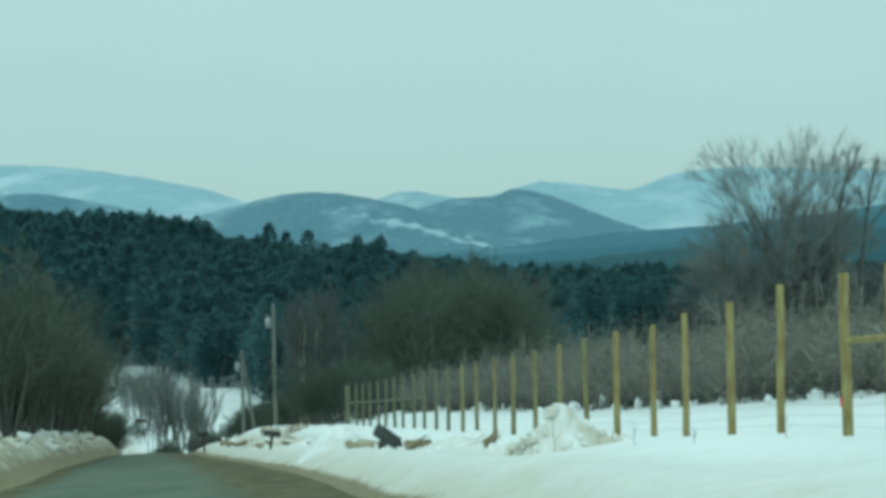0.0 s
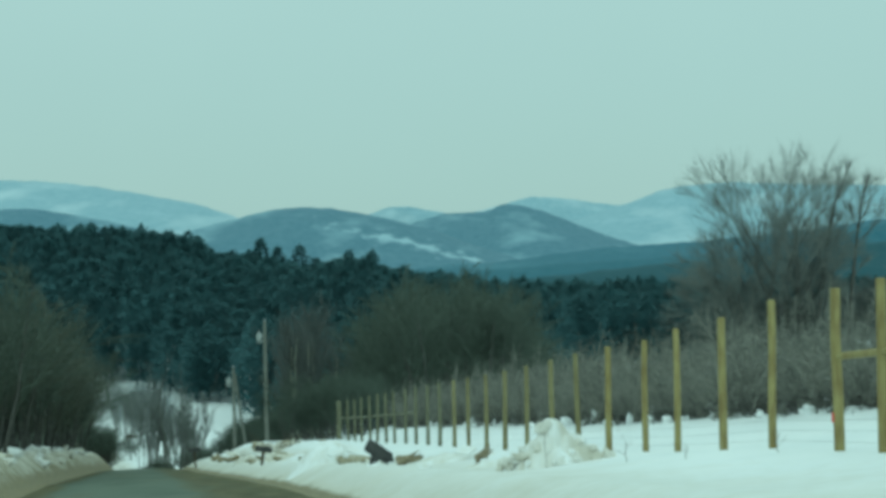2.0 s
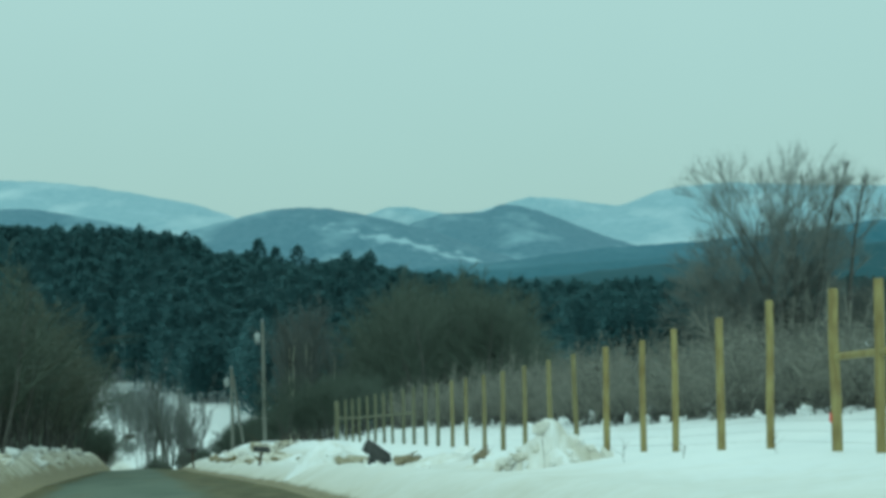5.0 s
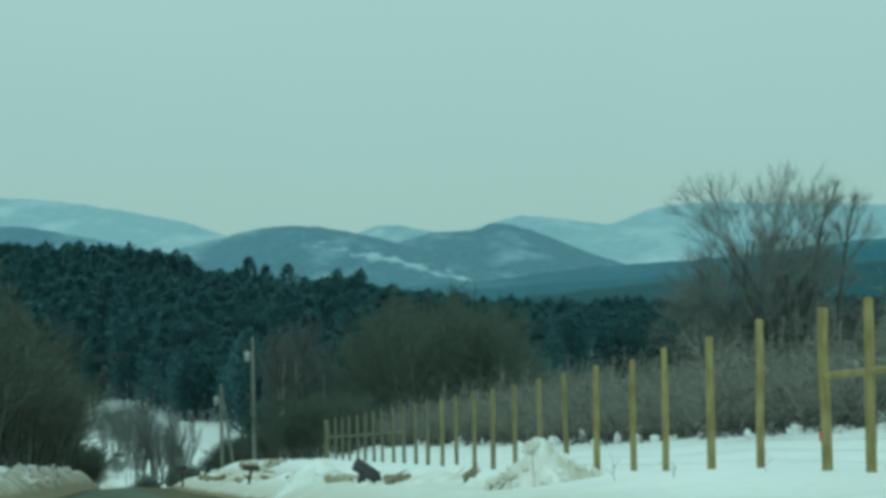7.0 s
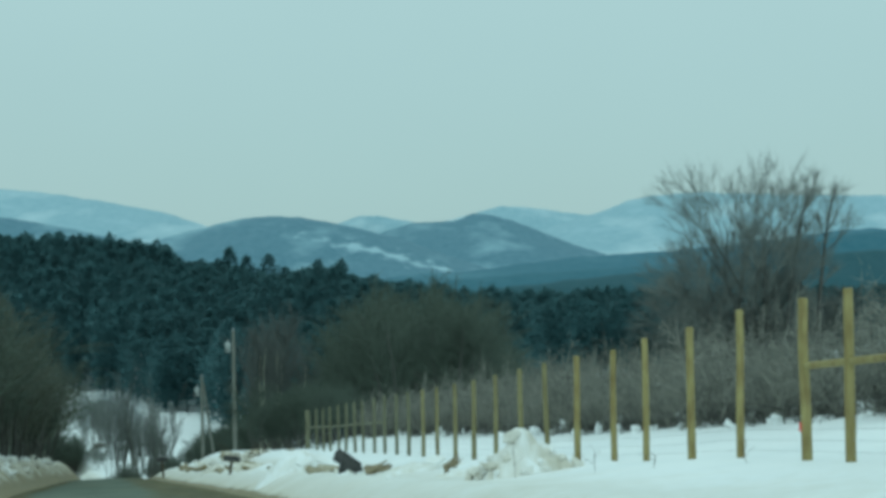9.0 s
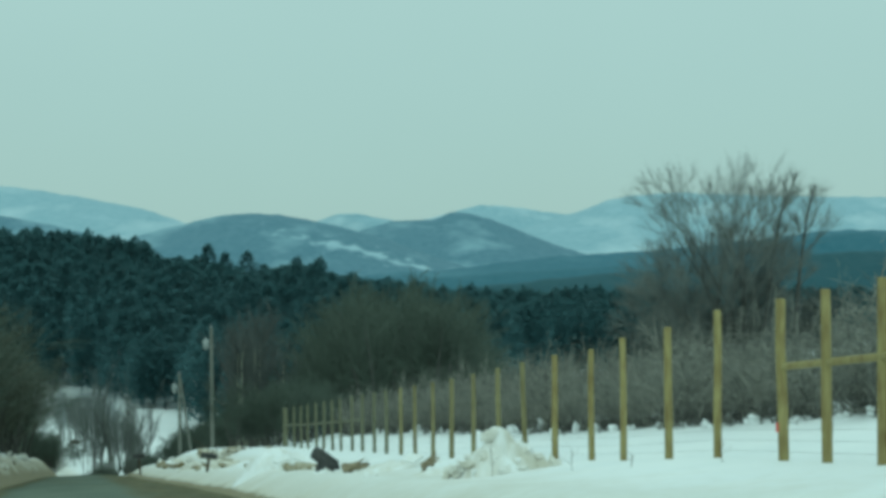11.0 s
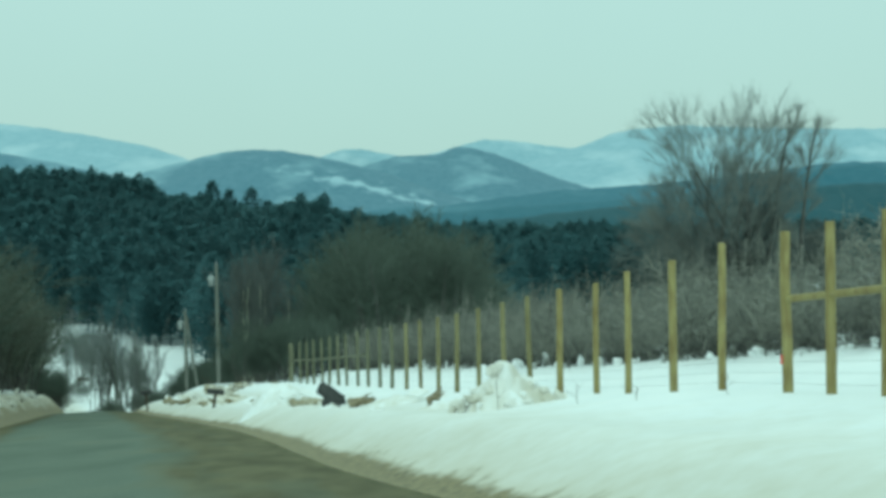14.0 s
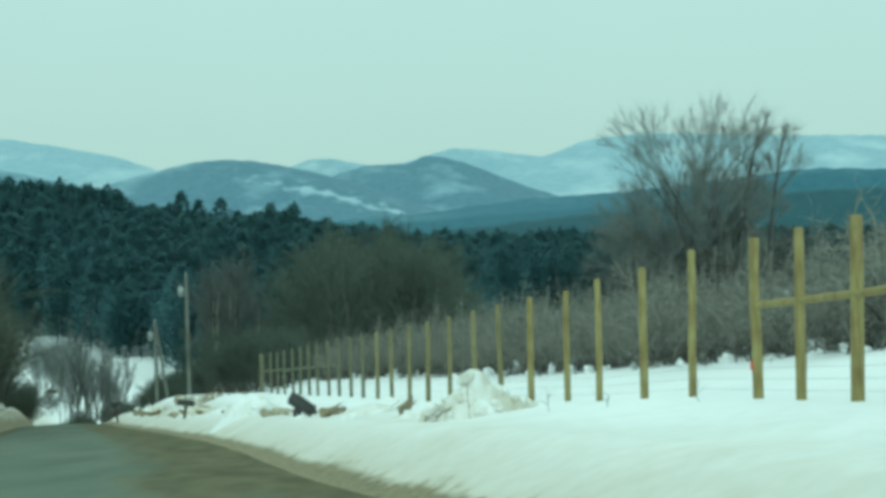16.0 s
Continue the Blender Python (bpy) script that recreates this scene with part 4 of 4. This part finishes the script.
# ---- utility poles ----
def utility_pole(name, label, height, lamp_side, brace):
    ob = tagged(new(name), label, "utility pole")
    part("pole", tubes("pole", [(0, 0, -0.6, 0, 0, height * 0.5, 0.17, 0.145), (0, 0, height * 0.5, 0, 0, height, 0.145, 0.11)], POLE_WOOD, 10), ob)
    bm = bmesh.new()
    bmesh.ops.create_cone(bm, cap_ends=True, segments=14, radius1=0.22, radius2=0.22, depth=0.8)
    bmesh.ops.bevel(bm, geom=[e for e in bm.edges if len(e.link_faces) == 2 and abs(e.verts[0].co.z - e.verts[1].co.z) < 0.01], offset=0.05, segments=2, affect="EDGES")
    can = part("transformer", from_bm("transformer", bm, CAN_GREY), ob, "pale grey steel transformer can")
    can.location = (lamp_side * 0.42, 0, height - 1.3)
    for dz in (0.2, -0.2):
        part("bracket", tubes("bracket", [(0, 0, dz, -lamp_side * 0.42, 0, dz, 0.04, 0.04)], GALV, 5), can)
    part("bushing", tubes("bushing", [(0, 0, 0.42, 0, 0, 0.62, 0.05, 0.03)], GALV, 8), can)
    part("insulator", tubes("insulator", [(0, 0, height, 0, 0, height + 0.22, 0.05, 0.03)], GALV, 8), ob)
    if brace:
        part("brace_pole", tubes("brace_pole", [(brace, 0.3, -0.6, 0.1, 0, height - 0.5, 0.13, 0.10)], POLE_WOOD, 8), ob)
    return ob


put(utility_pole("utility_pole", "tall weathered utility pole with a transformer", -3.55 - float(ground_z(-14.0, 132)), -1, 0), -14.0, 132, 0)
put(utility_pole("utility_pole", "braced utility pole with a leaning second pole", -8.25 - float(ground_z(-18.75, 150)), -1, 1.2), -18.75, 150, 0)


# ---- rubble along the ploughed bank ----
def lump(name, seed, size, mat, dirt=0.3, rough=0.35, cuts=2):
    """A chunk with broken, uneven faces; its foot lies at the origin."""
    bm = bmesh.new()
    bmesh.ops.create_icosphere(bm, subdivisions=cuts, radius=1.0)
    shift = Vector((seed * 3.7, seed * 1.3, seed * 2.1))
    for v in bm.verts:
        k = 1 + rough * noise.noise(v.co * 0.9 + shift) * 1.6 + rough * 0.8 * noise.noise(v.co * 3.0 + shift) + rough * 0.45 * noise.noise(v.co * 6.5 + shift)
        v.co = Vector((v.co.x * size[0], v.co.y * size[1], (v.co.z * 0.8 + 0.45) * size[2])) * k
    me = from_bm(name, bm, mat, smooth=False)
    if mat is SNOW:
        at = me.attributes.new("dirt", "FLOAT", "POINT")
        at.data.foreach_set("value", [dirt] * len(me.vertices))
    return me


def lay(ob, x, y, sink=0.1, turn=0):
    ob.matrix_basis = pose(x, y, float(ground_z(x, y)) - sink, 0, 0, turn)
    return ob


def heap_mesh(seed):
    """A rugged peaked pile: a cone of clotted gritty snow, coloured darker in the hollows."""
    n_a, n_r = 72, 26
    verts, faces, dirt = [], [], []
    for i in range(n_r):
        f = i / (n_r - 1)
        for j in range(n_a):
            a = 2 * math.pi * j / n_a
            rx = 1.25 if math.cos(a) > 0 else 0.85
            x, y = math.cos(a) * rx * f, math.sin(a) * 0.7 * f
            p = Vector((x + seed, y, 0))
            clot = abs(noise.noise(p * 3.2)) * 0.30 + noise.noise(p * 7.5) * 0.10 + noise.noise(p * 15) * 0.045
            z = 0.94 * (1 - f) ** 0.9 * (1.0 - 0.3 * noise.noise(p * 1.6)) + clot * min(1, 3 * (1 - f)) - 0.12 * f
            verts.append((x, y, z))
            dirt.append(0.38 + 0.5 * noise.noise(p * 2.6 + Vector((9, 2, 0))) - 0.5 * clot)
    for i in range(n_r - 1):
        for j in range(n_a):
            k = (j + 1) % n_a
            faces.append((i * n_a + j, (i + 1) * n_a + j, (i + 1) * n_a + k, i * n_a + k))
    me = mesh_of("heap_body", verts, faces, [SNOW], False)
    at = me.attributes.new("dirt", "FLOAT", "POINT")
    at.data.foreach_set("value", [max(0.0, min(0.5, d)) for d in dirt])
    return me


heap = tagged(new("snow_heap"), "tall lumpy heap of gritty ploughed snow", "snow heap")
part("heap_body", heap_mesh(5.0), heap)
hrng = random.Random(77)
for k in range(26):
    a, rr = hrng.random() * 6.28, hrng.uniform(0.3, 1.0)
    w = hrng.uniform(0.06, 0.15)
    c = part("snow_block", lump("snow_block", 20 + k, (w * 1.3, w, w), SNOW, hrng.choice((0.15, 0.25, 0.3, 0.4, 0.45)), 0.6, 2), heap)
    c.location = (math.cos(a) * rr * 1.1 + 0.1, math.sin(a) * rr * 0.55, 0.8 * (1 - rr) ** 0.9 + hrng.uniform(-0.04, 0.04))
    c.rotation_euler = (hrng.gauss(0, 0.5), hrng.gauss(0, 0.5), hrng.random() * 6)
for w, at in ((0.17, (-0.10, 0, 0.74)), (0.13, (0.45, -0.05, 0.42)), (0.12, (-0.40, 0.05, 0.36))):
    c = part("snow_block", lump("snow_block", 61 + int(w * 100), (w * 1.25, w, w * 0.95), SNOW, 0.42, 0.5, 3), heap)
    c.location = at
lay(heap, 1.9, 30.6, 0.10).scale = (1, 1, 0.95)


def slab_rock(seed, slabs):
    """Broken stone slabs stuck together: rows of x, z, width, height, lean."""
    bm = bmesh.new()
    for x, z, w, h, lean in slabs:
        geo = bmesh.ops.create_cube(bm, size=1.0)["verts"]
        bmesh.ops.transform(bm, matrix=pose(x, 0, z, 0, lean, 8) @ Matrix.Diagonal((w, 0.36, h, 1)), verts=geo)
    bmesh.ops.subdivide_edges(bm, edges=list(bm.edges), cuts=2, use_grid_fill=True)
    for v in bm.verts:
        v.co += Vector((noise.noise(v.co * 4 + Vector((seed, 0, 0))), noise.noise(v.co * 4 + Vector((0, seed, 0))), noise.noise(v.co * 4 + Vector((0, 0, seed))))) * 0.09
    return from_bm("rock", bm, ROCK, False)


lay(tagged(new("rock", slab_rock(4, [(-0.06, 0.58, 0.95, 0.42, 33), (-0.24, 0.2, 0.26, 0.62, 18), (0.36, 0.2, 0.24, 0.46, -12)])), "dark broken rock slab tilted in the ploughed snow", "rock"), -1.98, 50, 0.12, 0).scale = (0.82, 0.8, 0.92)
def broken_log(seed, length, radius):
    """A snapped, splintered log: crooked, with torn ends and long slivers."""
    bm = bmesh.new()
    bmesh.ops.create_cone(bm, cap_ends=True, segments=12, radius1=radius, radius2=radius * 0.7, depth=length, matrix=pose(0, 0, 0, 0, 90, 0))
    bmesh.ops.subdivide_edges(bm, edges=[e for e in bm.edges if abs(e.verts[0].co.x - e.verts[1].co.x) > 0.1], cuts=5)
    for v in bm.verts:
        k = noise.noise(v.co * 7 + Vector((seed, 0, seed)))
        bend = 0.35 * radius * math.sin(v.co.x / length * 5 + seed)
        v.co += Vector((k * 0.30 if abs(v.co.x) > length * 0.4 else 0.04 * k, k * 0.07, bend + noise.noise(v.co * 6 + Vector((0, seed, 0))) * 0.10))
    for k in range(5):
        a = k * 1.3 + seed
        p = Vector((length * 0.42, math.cos(a) * radius * 0.6, math.sin(a) * radius * 0.6))
        tip = p + Vector((0.16 + 0.05 * (k % 3), 0.03 * math.sin(a), 0.05 * math.cos(a)))
        ring = [bm.verts.new(p + Vector((0, math.cos(q) * 0.035, math.sin(q) * 0.035))) for q in (0, 2.1, 4.2)]
        top = bm.verts.new(tip)
        for q in range(3):
            bm.faces.new((ring[q], ring[(q + 1) % 3], top))
    return from_bm("log", bm, TAN_WOOD, False)


log = tagged(new("log", broken_log(3, 0.55, 0.15)), "brown broken log end thrown up by the plough", "log")
log.matrix_basis = pose(-1.1, 47, float(ground_z(-1.1, 47)) + 0.15, 0, -24, 12)
log = tagged(new("log", broken_log(8, 0.34, 0.11)), "short dark splintered log in the snow", "log")
log.matrix_basis = pose(0.76, 38, float(ground_z(0.76, 38)) + 0.12, 0, -48, -10)

crng = random.Random(33)
for k in range(58):
    y = crng.uniform(36, 118)
    x = float(right_edge(y)) + crng.uniform(1.8, 3.6)
    w = crng.uniform(0.06, 0.17) * (1.0 + (y - 30) / 60)
    lay(tagged(new("snow_chunk", lump("snow_chunk", 100 + k, (w, w * crng.uniform(0.6, 0.9), w * crng.uniform(0.4, 0.75)), SNOW, crng.choice((0.05, 0.1, 0.2, 0.28, 0.36, 0.45)) + (0.06 if y > 70 else 0), 0.6)), "gritty chunk of ploughed snow on the bank", "snow chunk", "ploughed snow chunks"), x, y, 0.05, crng.uniform(0, 360))
for k in range(30):
    y = crng.uniform(55, 122)
    x = float(left_edge(y)) - crng.uniform(0.9, 2.2)
    w = crng.uniform(0.18, 0.45)
    lay(tagged(new("snow_chunk", lump("snow_chunk", 200 + k, (w, w * 0.8, w * crng.uniform(0.4, 0.8)), SNOW, crng.uniform(0.2, 0.6), 0.5)), "gritty chunk of ploughed snow on the bank", "snow chunk", "ploughed snow chunks"), x, y, 0.05, crng.uniform(0, 360))

for k in range(46):
    y = 28 + k * 1.4 + crng.uniform(-0.7, 0.7)
    x = float(fence_x(y)) + crng.uniform(4.2, 4.7)
    w = crng.uniform(0.04, 0.11) * (0.7 + y / 70)
    lay(tagged(new("snow_chunk", lump("snow_chunk", 300 + k, (w * crng.uniform(0.9, 1.7), w * 0.8, w * crng.uniform(0.8, 1.7)), SNOW, 0.0, 0.6)), "clean white snow clod at the foot of a shrub row", "snow chunk", "snow clods by the shrubs"), x, y, 0.03, crng.uniform(0, 360))


for k in range(18):
    y = crng.uniform(52, 112)
    x = float(right_edge(y)) + crng.uniform(1.5, 3.4)
    w = crng.uniform(0.10, 0.24)
    lay(tagged(new("dirt_clod", lump("dirt_clod", 340 + k, (w * crng.uniform(1, 2.2), w, w * crng.uniform(0.6, 1.3)), SNOW, crng.uniform(0.55, 0.95), 0.6)), "dark brown frozen clod of dirt on the snowbank", "dirt clod", "dirt clods on the bank"), x, y, 0.0, crng.uniform(0, 360))


def marker(name, label, x, y, lean, lift):
    ob = tagged(new(name), label, "mailbox")
    part("post", tubes("post", [(0, 0, -1.0, 0, 0, 0.66, 0.07, 0.065)], TIMBER, 8), ob)
    bm = bmesh.new()
    bmesh.ops.create_cube(bm, size=1.0)
    bmesh.ops.scale(bm, vec=(0.74, 0.26, 0.24), verts=bm.verts)
    bmesh.ops.bevel(bm, geom=list(bm.edges), offset=0.04, segments=2, affect="EDGES")
    b = part("box", from_bm("box", bm, ROCK, False), ob)
    b.location = (0.0, 0, 0.68)
    ob.matrix_basis = pose(x, y, float(ground_z(x, y)) + lift, 0, lean, 15)
    return ob


marker("mailbox", "dark old mailbox leaning on a short post in the snowbank", -8.2, 75, 8, 0.02)
marker("mailbox", "small dark mailbox at the far end of the snowbank", -15.9, 107, -4, 0.5)


def drift(seed, length, width, height, crest, dirt, x0, y0):
    """A long pushed-up drift: it ramps up to a crest (a share of its length) and breaks off steeply behind it."""
    nx, ny = 56, 18
    base = float(ground_z(x0, y0))
    verts, grime = [], []
    for i in range(nx):
        for j in range(ny):
            fx, fy = i / (nx - 1), 2 * j / (ny - 1) - 1
            p = Vector((fx * length + seed * 7, fy * width, seed))
            up = (fx / crest) ** 0.85 if fx < crest else max(0.0, 1 - ((fx - crest) / (1 - crest)) ** 1.6)
            z = height * up * max(0.0, 1 - fy * fy) ** 0.6
            rim = min(1, 6 * min(fx, 1 - fx)) * (1 - abs(fy) ** 3)
            z += rim * height * (0.26 * noise.noise(p * 1.7) + 0.16 * abs(noise.noise(p * 4.5)) + 0.07 * noise.noise(p * 11)) - 0.25 * (1 - rim)
            dx, dy = (fx - 0.5) * length, fy * width / 2 + 0.1 * noise.noise(p * 1.3)
            verts.append((dx, dy, z + float(ground_z(x0 + dx, y0 + dy)) - base))
            grime.append(max(0.0, dirt + 0.30 * noise.noise(p * 2.2 + Vector((3, 9, 0))) - 0.25 * noise.noise(p * 6)))
    faces = [(i * ny + j, (i + 1) * ny + j, (i + 1) * ny + j + 1, i * ny + j + 1) for i in range(nx - 1) for j in range(ny - 1)]
    me = mesh_of("snow_mound", verts, faces, [SNOW])
    at = me.attributes.new("dirt", "FLOAT", "POINT")
    at.data.foreach_set("value", grime)
    return me


def crust_plate(seed, size):
    """A broken plate of crusted snow."""
    bm = bmesh.new()
    bmesh.ops.create_cube(bm, size=1.0)
    bmesh.ops.subdivide_edges(bm, edges=list(bm.edges), cuts=2, use_grid_fill=True)
    for v in bm.verts:
        v.co = Vector((v.co.x * size[0], v.co.y * size[1], v.co.z * size[2]))
        q = v.co * 3 + Vector((seed, 0, 0))
        v.co += Vector((noise.noise(q) * 0.12 * size[0], noise.noise(q + Vector((0, 5, 0))) * 0.14 * size[1], noise.noise(q + Vector((0, 0, 8))) * 0.5 * size[2]))
    me = from_bm("crust_plate", bm, SNOW, False)
    at = me.attributes.new("dirt", "FLOAT", "POINT")
    at.data.foreach_set("value", [0.16] * len(me.vertices))
    return me


for seed, length, width, height, crest, dirt, x, y, label in [
        (3, 2.9, 1.6, 0.80, 0.62, 0.06, -4.35, 58, "clean white snow drift with a steep broken end"),
        (5, 3.2, 1.4, 0.50, 0.55, 0.50, -9.7, 86, "low gritty tan drift along the bank"),
        (8, 2.2, 1.2, 0.38, 0.45, 0.56, -8.0, 80, "tan gritty drift behind the white one"),
        (11, 3.0, 1.2, 0.28, 0.4, 0.26, 0.15, 43, "low cream-coloured drift of old snow"),
        (14, 1.8, 1.0, 0.26, 0.6, 0.30, 1.0, 34.5, "low cream-coloured drift of old snow"),
        (17, 3.0, 1.6, 0.34, 0.35, 0.10, -5.5, 68, "low rounded drift of white ploughed snow")]:
    lay(tagged(new("snow_mound", drift(seed, length, width, height, crest, dirt, x, y)), label, "snow mound", "drifts along the bank"), x, y, 0.08)
for k, (x, y, up, tilt, lean, size) in enumerate([(-2.95, 55.4, 0.30, 12, 24, (0.62, 0.5, 0.09)), (-3.25, 55.2, 0.16, -6, 10, (0.55, 0.4, 0.08)), (-3.6, 55.1, 0.30, 4, -12, (0.5, 0.4, 0.07)), (-9.4, 84.6, 0.34, 8, 14, (0.8, 0.5, 0.10)), (0.45, 42.2, 0.24, 6, -14, (0.5, 0.36, 0.07))]):
    plate = tagged(new("crust_plate", crust_plate(70 + 3 * k, size)), "tilted plate of broken snow crust on the bank", "snow plate", "plates of snow crust")
    plate.matrix_basis = pose(x, y, float(ground_z(x, y)) + up, tilt, lean, 15 * k)
pile = tagged(new("dirt_pile"), "brown pile of frozen dirt and dead brush behind the bank", "dirt pile")
prg = random.Random(91)
for k in range(12):
    w = prg.uniform(0.22, 0.5)
    c = part("clod", lump("clod", 400 + k, (w * 1.3, w, w * 0.8), SNOW, prg.uniform(0.36, 0.60), 0.6, 3), pile)
    c.location = (prg.uniform(-1.6, 1.6), prg.uniform(-0.5, 0.5), prg.uniform(-0.35, 0.1))
for k in range(14):
    a = Vector((prg.uniform(-1.6, 1.6), prg.uniform(-0.4, 0.4), 0.2))
    b = a + Vector((prg.gauss(0, 0.5), prg.gauss(0, 0.3), prg.uniform(0.3, 0.8)))
    part("stick", tubes("stick", [(*a, *b, 0.025, 0.012)], TIMBER, 4), pile)
lay(pile, -8.4, 90, 0.2)
for k, (x, y) in enumerate([(-40.9, 218), (-40.2, 218)]):
    lay(tagged(new("stump", lump("stump", 440 + k, (0.3, 0.28, 0.5), TIMBER, 0, 0.3)), "dark stump on the far snowy slope", "stump", "stumps on the slope"), x, y, 0.1)


def weed(name, x, y, height, seed):
    """A dry weed stalk standing out of the snow."""
    wr = random.Random(seed)
    ob = tagged(new(name), "thin dry weed stalk standing in the snow", "weed", "weed stalks")
    pts = [(0, 0, -0.1)]
    for k in range(4):
        q = pts[-1]
        pts.append((q[0] + wr.gauss(0, 0.03), q[1] + wr.gauss(0, 0.03), q[2] + height / 4))
    part("stalk", stem_mesh("stalk", [(*a, *b, 0.006, 0.005) for a, b in zip(pts, pts[1:])], TIMBER, 5), ob)
    for k in range(3):
        a = pts[2 + k % 3]
        part("twig", tubes("twig", [(*a, a[0] + wr.gauss(0, 0.12), a[1] + wr.gauss(0, 0.1), a[2] + 0.14, 0.004, 0.002)], TIMBER, 3), ob)
    ob.matrix_basis = pose(x, y, float(ground_z(x, y)), 0, 0, 0)
    return ob


for k, (x, y, h) in enumerate([(2.85, 27.2, 0.42), (1.75, 29.6, 0.6), (4.6, 23.4, 0.35), (3.5, 25.0, 0.28), (6.4, 24.5, 0.5)]):
    weed("weed_stalk", x, y, h, 500 + k)
